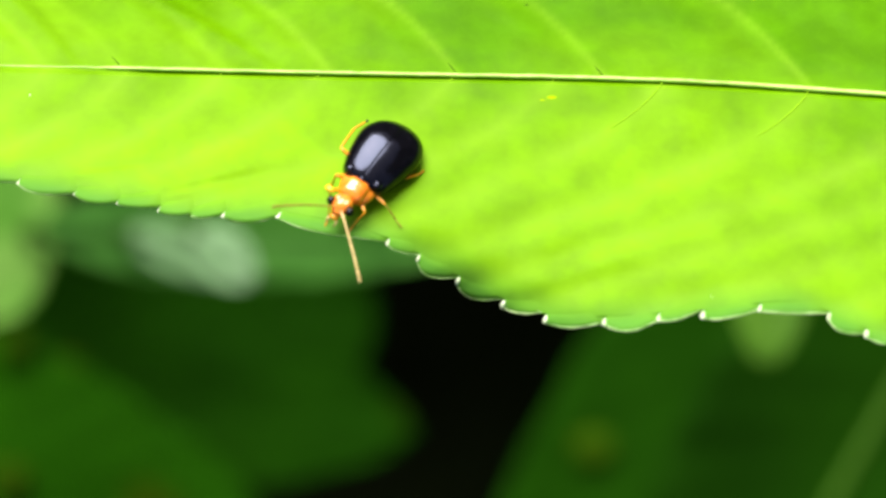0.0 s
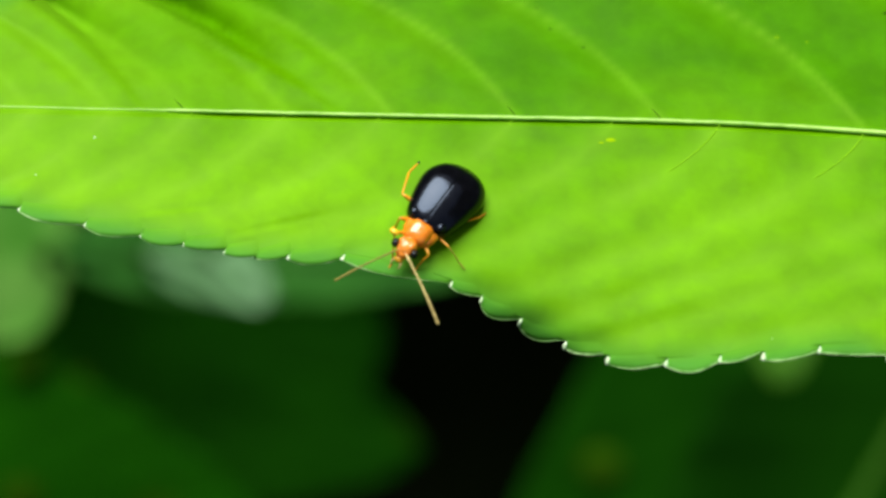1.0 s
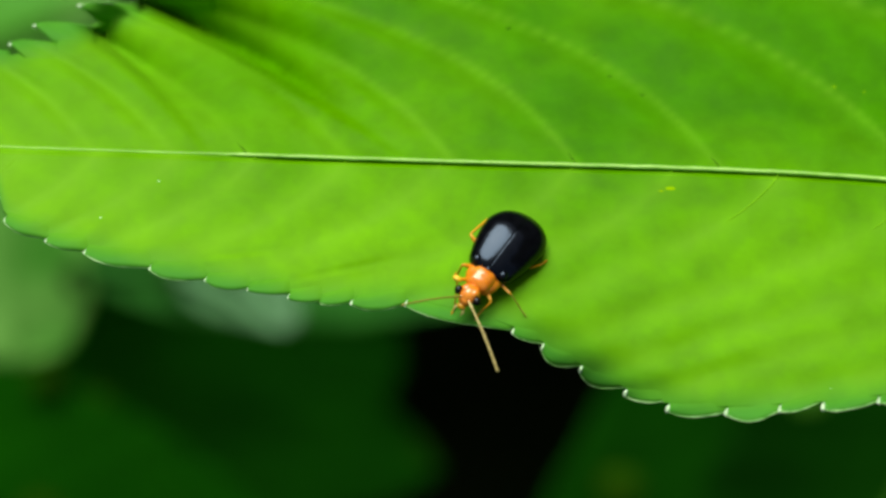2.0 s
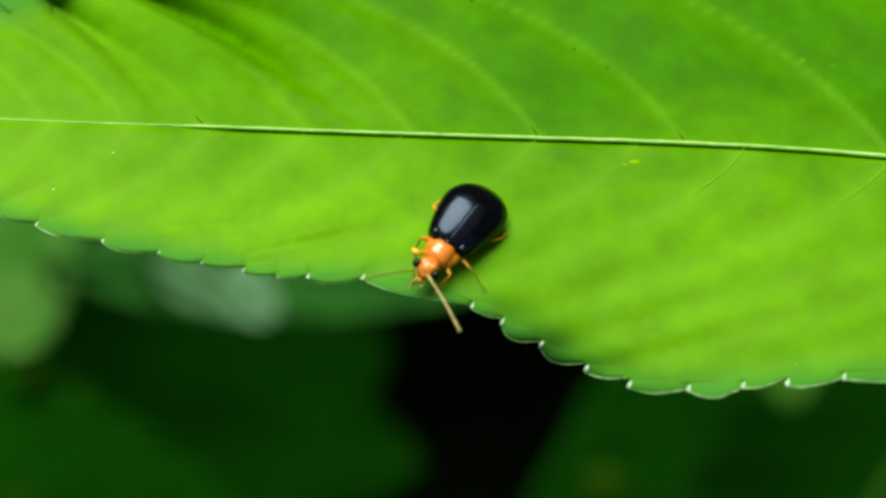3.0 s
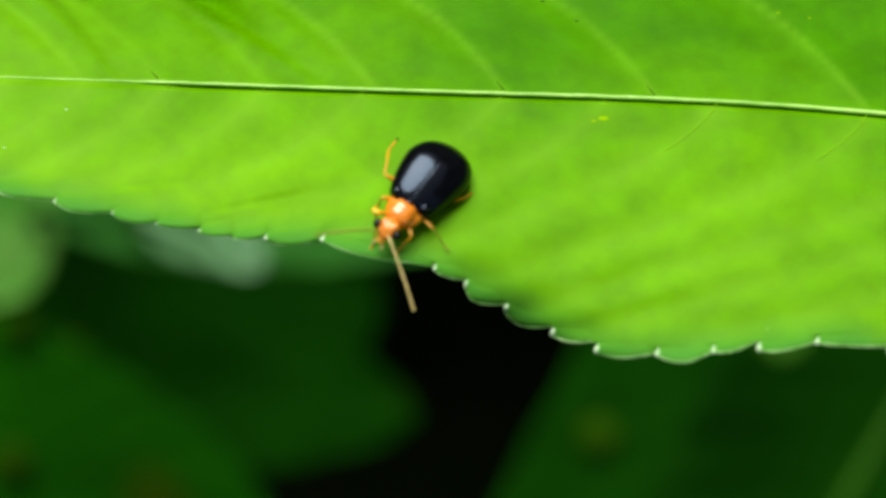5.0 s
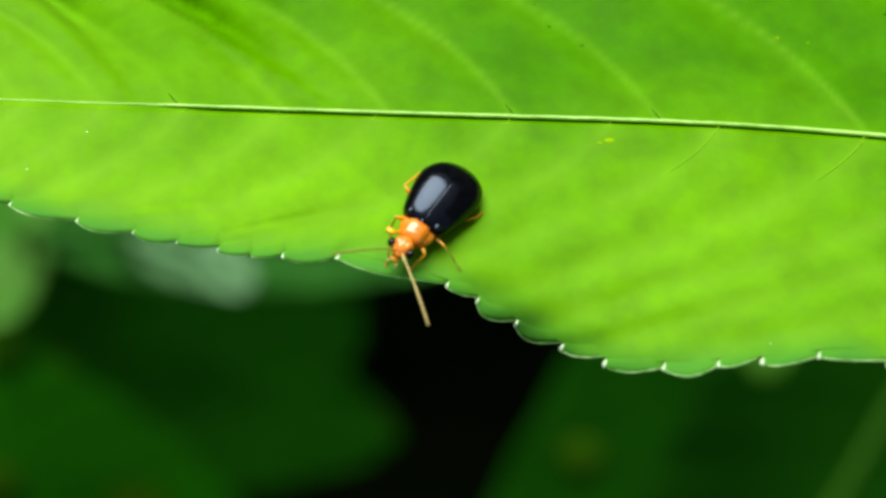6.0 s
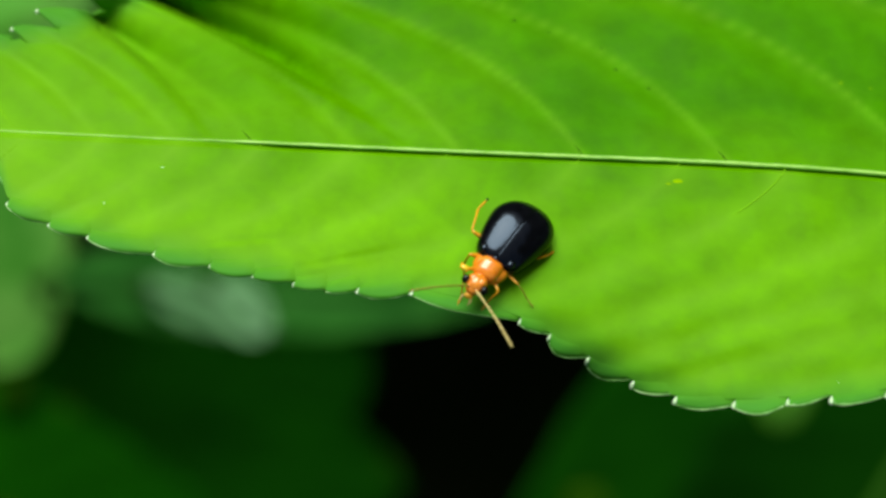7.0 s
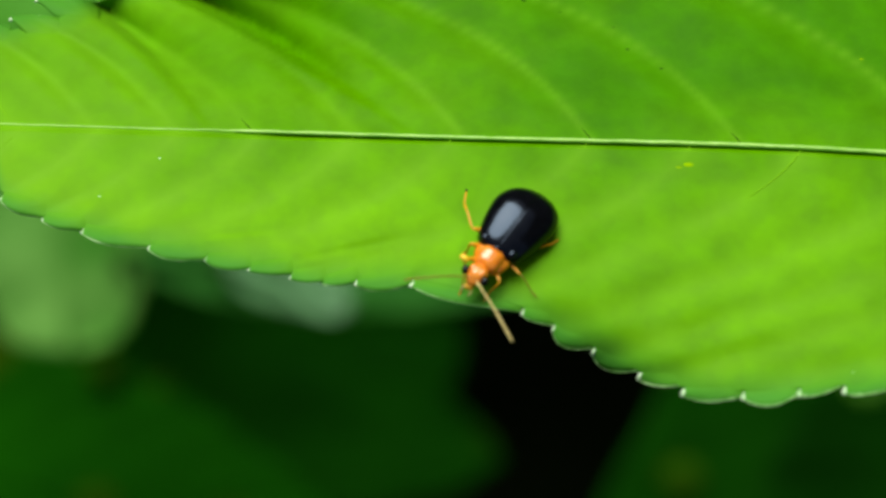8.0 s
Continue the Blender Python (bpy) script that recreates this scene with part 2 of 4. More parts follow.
antenna_red = material("amber_antenna", (0.20, 0.15, 0.01), (0.27, 0.19, 0.02), 2500, rough=0.5)
# blue tint stands in for sky in the wing cases' highlight
black_shell.node_tree.nodes["Principled BSDF"].inputs["Specular Tint"].default_value = (0.62, 0.76, 1.0, 1)
spot_dark = material("dark_speck", (0.010, 0.045, 0.001), (0.025, 0.08, 0.003), 2500, rough=0.8, spec=0.05)
eye_black = material("compound_eye", (0.002, 0.002, 0.002), (0.005, 0.004, 0.003), 9000, rough=0.25, spec=0.3)


# ---------------------------------------------------------------- mesh helpers
def part(name, bm, mat, parent=None, label="", smooth=True):
    """Links a bmesh as one mesh object, under a thing or a part if given."""
    me = bpy.data.meshes.new(name)
    bmesh.ops.recalc_face_normals(bm, faces=bm.faces)
    bm.to_mesh(me)
    bm.free()
    me.materials.append(mat)
    for f in me.polygons:
        f.use_smooth = smooth
    ob = new(name, me)
    if parent:
        ob.parent = parent
    if label:
        ob["label"] = label
    return ob


def loft(bm, rings, close=True, caps=True):
    """Skins rings of equal length, each a list of points."""
    rows = [[bm.verts.new(p) for p in ring] for ring in rings]
    n = len(rows[0])
    for a, b in zip(rows, rows[1:]):
        for k in range(n if close else n - 1):
            bm.faces.new((a[k], a[(k + 1) % n], b[(k + 1) % n], b[k]))
    if caps:
        for row in (rows[0], rows[-1]):
            mid = bm.verts.new(sum((v.co for v in row), Vector()) / n)
            for k in range(n):
                bm.faces.new((row[k], row[(k + 1) % n], mid))
    return bm


def tube(points, radii, sides=8, bm=None):
    """A round bar along points, with a radius at each."""
    bm = bm or bmesh.new()
    pts = [Vector(p) for p in points]
    rings = []
    side = None
    for k, p in enumerate(pts):
        way = (pts[min(k + 1, len(pts) - 1)] - pts[max(k - 1, 0)]).normalized()
        if side is None:
            side = way.cross(Vector((0.31, 0.2, 0.93))).normalized()
        side = (side - way * side.dot(way)).normalized()
        up = way.cross(side)
        rings.append([p + radii[k] * (math.cos(a) * side + math.sin(a) * up) for a in (2 * math.pi * j / sides for j in range(sides))])
    return loft(bm, rings)


def ball(centre, radii, seg=20, rings=12, bm=None, turn=None):
    """An ellipsoid."""
    bm = bm or bmesh.new()
    m = Matrix.Translation(centre) @ (turn or Matrix()) @ Matrix.Diagonal((*radii, 1))
    bmesh.ops.create_uvsphere(bm, u_segments=seg, v_segments=rings, radius=1, matrix=m)
    return bm


def spline(knots, x):
    """A smooth curve through (x, y) knots in order of x."""
    k = 0
    while k < len(knots) - 2 and x > knots[k + 1][0]:
        k += 1
    (x0, y0), (x1, y1) = knots[k], knots[k + 1]
    xa, ya = knots[max(k - 1, 0)]
    xb, yb = knots[min(k + 2, len(knots) - 1)]
    m0, m1 = (y1 - ya) / (x1 - xa), (yb - y0) / (xb - x0)
    w, u = x1 - x0, (x - x0) / (x1 - x0)
    u = min(max(u, 0.0), 1.0)
    return (y0 * (1 + 2 * u) * (1 - u) ** 2 + m0 * w * u * (1 - u) ** 2 + y1 * u * u * (3 - 2 * u) + m1 * w * u * u * (u - 1))


# ---------------------------------------------------------------- ground and light-blocking leaves
def build_ground():
    bm = bmesh.new()
    steps = [-400, -60, -10, -2, -0.8, -0.4, -0.2, 0, 0.2, 0.4, 0.8, 2, 10, 60, 400]
    grid = [[bm.verts.new((x, y, 0.012 * noise.noise((x * 4, y * 4, 0)) if abs(x) < 3 and abs(y) < 3 else 0)) for x in steps] for y in steps]
    for a, b in zip(grid, grid[1:]):
        for k in range(len(steps) - 1):
            bm.faces.new((a[k], a[k + 1], b[k + 1], b[k]))
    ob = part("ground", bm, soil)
    tagged(ob, "soil coloured near black for the shade under the plants", "ground", kind="structure")


build_ground()

def build_sky_block():
    """A tall bank of dark leaves, added out of view to block low sky and darken the wing cases' reflections."""
    rng = random.Random(5)
    verts, faces = [], []
    for k in range(13000):
        a, far = rng.uniform(-1.25, 2.1), rng.uniform(0, 0.2)
        far += 0.62 + 0.05 * noise.noise((a * 4, k * 0.001, 0))
        x, y = far * math.sin(a), 0.02 + far * math.cos(a)
        top = 0.85 + 0.45 * min(max(a - 0.3, 0), 1.2) + 0.12 * noise.noise((a * 3, 2.0, 0))
        z = rng.uniform(0.0, top)
        if k > 9000:
            # undergrowth added around the camera's field of view, unseen, to shade the ground
            x, y, z = rng.uniform(-0.5, 0.5), rng.uniform(-0.25, 0.6), rng.uniform(0.03, 0.33)
            ahead, above = (y + 0.068) * 0.574 + (0.49 - z) * 0.819, (y + 0.068) * 0.819 - (0.49 - z) * 0.574
            if abs(above) < 0.09 + 0.2 * ahead and abs(x) < 0.08 + 0.27 * ahead:
                continue
        m = Matrix.Translation((x, y, z)) @ Euler((rng.uniform(-1.2, 0.3), rng.uniform(-0.7, 0.7), rng.uniform(0, 6.3))).to_matrix().to_4x4()
        length, half = rng.uniform(0.05, 0.09), rng.uniform(0.014, 0.024)
        n = len(verts)
        for u, w, up in ((0, 0, 0), (0.35, -1, 0.006), (0.35, 0, 0), (0.35, 1, 0.006), (0.7, -0.75, 0.004), (0.7, 0, -0.003), (0.7, 0.75, 0.004), (1, 0, -0.01)):
            verts.append(m @ Vector((u * length, w * half, up)))
        faces += [(n, n + 1, n + 2), (n, n + 2, n + 3), (n + 1, n + 4, n + 5, n + 2), (n + 2, n + 5, n + 6, n + 3), (n + 4, n + 7, n + 5), (n + 5, n + 7, n + 6)]
    me = bpy.data.meshes.new("hedge")
    me.from_pydata(verts, [], faces)
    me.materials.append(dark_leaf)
    tagged(new("hedge", me), "unseen bank of leaves added to block low sky light", "hedge", kind="stuff")


build_sky_block()

# ---------------------------------------------------------------- the leaf that the beetle stands on
MIDRIB = [(-37, 6.6), (-25.5, 6.05), (-15, 5.55), (0, 4.9), (15, 4.25), (25, 3.3), (40, 1.6), (64, -1.5)]
LOWER = [(-37, 6.3), (-30, 4.0), (-24.5, 3.5), (-21.6, 3.1), (-21.0, 1.4), (-17.2, -0.4), (-11.6, -1.95), (-6.3, -3.2), (-2.4, -3.35), (2.47, -4.9),
         (5.5, -7.0), (9.4, -9.1), (16.2, -8.95), (20.5, -8.6), (23.6, -10.2), (30, -12.0), (44, -11.5), (57, -7), (63.5, -2.2)]
UPPER = [(-37, 6.9), (-30, 8.6), (-26, 9.6), (-24.0, 10.5), (-21.9, 11.4), (-19.5, 12.3), (-17.8, 13.2), (-15.6, 14.2), (-12.0, 15.6), (-9.5, 16.8), (-6.4, 18.2), (-3.2, 19.6), (-0.5, 20.5), (1.5, 21.3), (3.7, 22.3),
         (12, 24.2), (25, 24.5), (42, 18), (56, 7), (63.5, -0.8)]
# teeth along each margin: place, depth of the notch before it, bulge after it
LOW_TEETH = [(-33, .3, .2), (-30, .3, .2), (-27, .3, .2), (-24.1, .3, .1), (-21.04, .3, .25), (-19.04, .15, .15), (-17.2, .12, .28), (-14.13, .1, .3), (-11.57, .1, .25),
             (-9.6, .1, .1), (-7.75, .25, .1), (-6.31, .1, .1), (-4.84, .15, .3), (-2.39, .1, .25), (2.47, .2, .1), (3.82, .3, .5), (5.56, .35, .5), (7.55, .5, .2), (9.4, .55, .28),
             (11.95, .1, .42), (14.3, .05, .15), (16.2, .5, .2), (18.7, .1, .05), (21.67, .3, .35), (23.2, .15, .2), (25.5, .4, .3), (28, .4, .3), (30.5, .4, .3), (33, .4, .3),
             (35.5, .4, .3), (38, .4, .3), (41, .3, .2), (44, .3, .2), (47, .3, .2), (50, .2, .2)]
UP_TEETH = [(-33, .3, .2), (-30, .3, .2), (-27, .3, .2), (4.4, .5, .2), (7, .5, .2), (9.5, .5, .2), (12, .5, .2), (14.6, .5, .2), (17, .5, .2),
            (20, .5, .2), (23, .5, .2), (26, .5, .2), (29, .5, .2), (32, .4, .2), (35, .4, .2), (38, .4, .2), (41, .3, .2), (44, .3, .2)]
# teeth whose gland runs up the notch as a pale wedge
WEDGES = (5.56, 7.55, 9.4, 16.2, 23.2)
# overlapping lobes of the upper margin: tip, then end
LOBES = [(-24.21, 11.48, -21.90, 11.81), (-21.93, 12.07, -19.49, 12.25), (-20.83, 13.28, -17.88, 13.36), (-18.73, 14.62, -15.72, 14.74), (-15.82, 15.15, -12.14, 15.91),
         (-12.93, 17.13, -9.56, 17.05), (-9.76, 18.09, -6.49, 18.40), (-6.53, 19.54, -3.32, 19.85), (-3.43, 20.25, -0.58, 20.49), (-0.65, 21.36, 1.28, 21.52), (1.02, 21.72, 3.70, 22.35)]
VEINS_UP = [-21, -17.3, -13.5, -9.9, -5.1, -0.2, 5.7, 12.5, 22, 33, 41, 48]
VEINS_LOW = [-20.5, -17, -13.3, -9.5, -5.2, -0.7, 5.5, 10.2, 15.2, 21.9, 28, 33, 39, 45, 51]


def vein_run(x0, h, upper):
    """How far towards the tip the side vein that leaves the midrib at x0 has run when it is h from the midrib, and its slope there."""
    if not upper:
        return (0.5 * h + 0.13 * h * h, 0.5 + 0.26 * h) if h < 8 else (12.32 + 2.58 * (h - 8), 2.58)
    lead = min(max(0.675 - 0.012 * x0, 0.6), 0.75)
    bend = min(max(0.0077 - 0.00013 * x0, 0.0045), 0.0105)
    if h < 13:
        return lead * h + bend * h ** 3, lead + 3 * bend * h * h
    return lead * h + bend * (2197 + 507 * (h - 13)), lead + 507 * bend


def vein_origin(x, h, upper):
    """Where a vein through the place x, h would leave the midrib."""
    x0 = x + vein_run(x, h, upper)[0]
    for _ in range(4 if upper else 0):
        x0 = x + vein_run(x0, h, upper)[0]
    return x0


def vein_phase(x, h, upper):
    """0 to 1 between two side veins."""
    starts = VEINS_UP if upper else VEINS_LOW
    x0 = vein_origin(x, h, upper)
    if x0 <= starts[0]:
        return 0.5
    for a, b in zip(starts, starts[1:]):
        if x0 < b:
            return (x0 - a) / (b - a)
    return 0.5


def vein_gap(x, h, upper):
    """Millimetres to the nearest side vein, less than nothing on its side towards the stalk."""
    x0 = vein_origin(x, h, upper)
    slope = vein_run(x0, h, upper)[1]
    near = min(((v - x0) for v in (VEINS_UP if upper else VEINS_LOW)), key=abs)
    return near / math.sqrt(1 + slope * slope)


# creases that run in from the upper margin, deeper than they look from the camera: place, heading, depth, length ahead
# and behind, width on the near and the far side, bend
FOLDS = [(-15.0, 14.4, -29, 11.0, 6.4, 4.0, 0.24, 2.6, 0.008), (2.7, 20.0, -30, 3.4, 3.2, 1.8, 0.4, 1.7, 0.012), (-2.6, 18.4, -28, 1.8, 3.6, 1.6, 0.4, 1.5, 0.012),
         (-17.4, 12.7, -41, 2.8, 4.6, 1.4, 0.35, 2.6, 0.02)]
# fine creases in the lower half: ends, and depth
CREASES = [(-12.0, -0.59, -7.6, -0.02, 0.055), (-7.6, -1.82, -2.4, -0.60, 0.055), (-13.5, -1.3, -10.5, -1.0, 0.03)]


def fold_depth(x, y):
    """The creases in the upper half: steep on their near side, easing out on the far side."""
    z = 0.0
    for fx, fy, turn, depth, ahead, behind, near, far, bend in FOLDS:
        c, k = math.cos(radians(turn)), math.sin(radians(turn))
        a, b = (x - fx) * c + (y - fy) * k, (y - fy) * c - (x - fx) * k
        b += bend * a * a if a > 0 else 0
        z -= depth * math.exp(-(a / (ahead if a > 0 else behind)) ** 2 - ((b / near) ** 2 if b < 0 else b / far))
    return z


def crease_depth(x, y):
    """Shallow grooves in the lower half."""
    z = 0.0
    for x0, y0, x1, y1, depth in CREASES:
        u = min(max(((x - x0) * (x1 - x0) + (y - y0) * (y1 - y0)) / ((x1 - x0) ** 2 + (y1 - y0) ** 2), 0), 1)
        gap = math.hypot(x - x0 - u * (x1 - x0), y - y0 - u * (y1 - y0))
        z -= depth * math.sin(math.pi * (0.12 + 0.8 * u)) * math.exp(-(gap / 0.16) ** 2)
    return z


def leaf_height(x, y):
    """The blade's relief in millimetres."""
    mid = spline(MIDRIB, x)
    upper = y > mid
    h = abs(y - mid)
    p = vein_phase(x, h, upper)
    grow = min(h / 4.0, 1.0)
    # each panel rises steeply beside its vein and eases down to the next
    swell = 1 - (1 - p / 0.7) ** 2 if p < 0.7 else (1 + math.cos(math.pi * (p - 0.7) / 0.3)) / 2
    if not upper:
        swell = math.sin(math.pi * p) ** 2
    # the pleats of the upper half flatten out towards its overlapping teeth
    reach = spline(UPPER, x) - y if upper else 0.0
    flat = 0.85 * min(max((3.2 - reach) / 2.6, 0), 1) * min(max((6 - x) / 4, 0), 1) if upper else 0.0
    z = (0.30 + 0.22 * min(max((-x - 3) / 8, 0), 1) if upper else 0.10) * (1 - flat) * grow * (swell - 0.45) * (0.75 + 0.9 * noise.noise((x * 0.13, 5.0, 1.0 if upper else 2.0)))
    z += 0.25 * min(h / (1.6 if upper else 0.4), 1.0) * (0.5 if upper else 1.0) - (0.10 if upper else 0.07) * h
    if not upper:
        z -= 0.32 * math.exp(-((h - 0.2) / 0.1) ** 2) * min(max((x + 13) / 5, 0.12), 1)
    if upper:
        # one deep fold that runs in from the margin, and a small dip where each vein meets it
        z += fold_depth(x, y)
        z -= 0.45 * (1 - flat) * math.exp(-(max(reach, 0) / 2.0) ** 2) * math.exp(-(min(p, 1 - p) / 0.16) ** 2)
    else:
        z += crease_depth(x, y)
        z -= 0.8 * math.exp(-((x - 7.5) / 5.5) ** 2) * min(max((h - 6) / 7, 0), 1.3) ** 1.5
        # the margin curls down beside the beetle
        reach = y - spline(LOWER, x)
        z -= 0.95 * math.exp(-((x - 6.0) / 3.2) ** 2) * min(max((3.0 - reach) / 3.0, 0), 1.3) ** 2
    z += 0.15 * noise.noise((x * 0.14, y * 0.2, 3.0)) + 0.05 * noise.noise((x * 0.6, y * 0.6, 7.0))
    z -= 0.0035 * max(0, -x - 18) ** 2
    return z


def on_leaf(x, y, up=0.0):
    """A place on the blade, in metres from the leaf's origin; relief is slid along the camera's line of sight, so that
    it keeps its place in view.
    """
    z = leaf_height(x, y)
    crease = fold_depth(x, y) if y > 8 else 0.0
    return Vector(((x - x * crease / 92) * M, (y - 0.7 * (z - crease) - (y + 67) / 92 * crease) * M, (z + up) * M))


def tooth_edge(knots, teeth, x, side):
    """The margin at x without the tooth points: it bulges after each tooth and sinks into the notch before the next. Side is -1 below, 1 above."""
    y = spline(knots, x)
    for (a, _, bulge), (b, notch, _) in zip(teeth, teeth[1:]):
        if a + 0.05 <= x < b + 0.05:
            own = next(row[1] for row in teeth if row[0] == a)
            if x < a + 0.35:
                return y - side * own * (a + 0.35 - x) / 0.3
            u = max(0.0, (x - a - 0.35) / (b - a - 0.3))
            return y + side * (bulge * math.sin(math.pi * u ** 0.85) - notch * u ** 3)
    return y


def leaf_tones(x, y):
    """Paleness along the veins with a painted sheen at the tip, bluish margin wider beside the beetle, and painted
    light and dark of the green at a place on the blade.
    """
    mid = spline(MIDRIB, x)
    h = abs(y - mid)
    gap = vein_gap(x, h, y > mid)
    wander = 1 + 0.5 * noise.noise((x * 0.4, y * 0.4, 4.0))
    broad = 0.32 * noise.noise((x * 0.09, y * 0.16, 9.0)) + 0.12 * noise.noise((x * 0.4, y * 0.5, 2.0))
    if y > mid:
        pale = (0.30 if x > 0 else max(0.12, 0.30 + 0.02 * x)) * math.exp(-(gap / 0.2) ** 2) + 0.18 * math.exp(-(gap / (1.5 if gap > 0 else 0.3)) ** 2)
        # upper half painted darker, more so towards the stalk, for its weaker light
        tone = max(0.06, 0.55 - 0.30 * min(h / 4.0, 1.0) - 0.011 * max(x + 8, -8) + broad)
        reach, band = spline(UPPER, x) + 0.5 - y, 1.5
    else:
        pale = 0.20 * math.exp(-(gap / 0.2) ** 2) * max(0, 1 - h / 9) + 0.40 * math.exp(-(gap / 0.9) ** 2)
        # lower half painted lighter, as the better-lit side
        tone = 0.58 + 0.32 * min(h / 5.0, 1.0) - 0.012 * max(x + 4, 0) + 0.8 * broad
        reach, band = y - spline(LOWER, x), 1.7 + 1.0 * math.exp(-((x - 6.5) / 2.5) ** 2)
    # pale wash towards the tip stands in for sky sheen
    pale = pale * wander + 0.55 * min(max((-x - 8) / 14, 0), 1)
    band += 0.5 * noise.noise((x * 0.5, 3.0 if y > mid else 8.0, 0))
    return pale, min(max(0.0, 1 - reach / band), 1.0) ** 1.3 * ((0.45 + 0.35 * min(max((-x - 14) / 5, 0), 1)) if y > mid else 0.9), tone


def build_lobe(leaf, tip, end, start_in, end_in, bulge, side, seed):
    """One tooth of the margin: a thin lobe from its tip to its end, with a pale rim and a whitish gland."""
    # the rim is widest on some lower teeth and all but fades on others
    rim = 1.0 if side > 0 else 1.5 if -17.5 < seed < -12 else 0.4 if -12 < seed < -6.5 else 0.6 if -3 < seed < 7 else 1.0
    tip, end = Vector(tip), Vector(end)
    way = (end - tip).normalized()
    out = Vector((-way.y, way.x)) * side
    grid, edge = [], []
    for i in range(19):
        u = i / 18
        rise = bulge * math.sin(math.pi * u ** (0.62 if side > 0 else 0.8)) + 0.03 * noise.noise((seed + 3 * u, 5, 0))
        outer = tip.lerp(end, u) + out * rise
        inner = (tip + Vector(start_in)).lerp(end + Vector(end_in), u)
        row = []
        for j in range(7):
            v = j / 6
            p = outer.lerp(inner, v)
            lift = 0.07 * (1 - (v / 0.62) ** 2) * (1 - u ** 4) + (0.12 if side > 0 else 0.05) * (1 - u) ** 3 * (1 - v) - 0.10 * u ** 6 - 0.06 * v ** 4
            row.append((p.x, p.y, lift))
        grid.append(row)
        edge.append(on_leaf(*row[0]))
    bm = bmesh.new()
    rows = [[bm.verts.new(on_leaf(*p)) for p in row] for row in grid]
    for a, b in zip(rows, rows[1:]):
        for k in range(6):
            bm.faces.new((a[k], a[k + 1], b[k + 1], b[k]))
    lobe = part("tooth", bm, leaf_green, leaf)
    layers = [lobe.data.attributes.new(name, "FLOAT", "POINT") for name in ("panel", "margin", "tone")]
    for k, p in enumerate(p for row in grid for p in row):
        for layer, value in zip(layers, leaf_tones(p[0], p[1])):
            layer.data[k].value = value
    thick = lobe.modifiers.new("thickness", "SOLIDIFY")
    thick.thickness, thick.offset = 0.06 * M, -1
    part("tooth_rim", tube(edge, [M * rim * max(0.010, 0.027 + 0.03 * noise.noise((seed, k * 0.35, 0))) * (1 - 0.02 * k) for k in range(19)], 6), rim_green, lobe, "pale rim of the tooth")
    flank = [on_leaf(*grid[0][k]) for k in range(5)]
    r = (0.072 + 0.05 * min(bulge, 0.5)) * (1.0 if side > 0 else 0.5 if -12 < seed < -7 else 0.75 if seed < 7 else 0.95)
    pts = [edge[0] + (edge[0] - edge[1]) * 0.4, edge[0], flank[1].lerp(edge[0], 0.5), flank[1].lerp(flank[2], 0.5), flank[3]]
    if side > 0:
        pts = pts[:3]
    dark = abs(seed + 6.31) < 0.01
    part("tooth_gland", tube(pts, [r * f * M for f in ((0.6, 1.4, 0.5) if side > 0 else (0.6, 1.45, 1.3, 1.0, 0.35) if seed in WEDGES else (0.5, 1.25, 1.0, 0.65, 0.15))], 8), spot_dark if dark else gland_pale, lobe, "withered dark tooth gland" if dark else "whitish tooth gland")


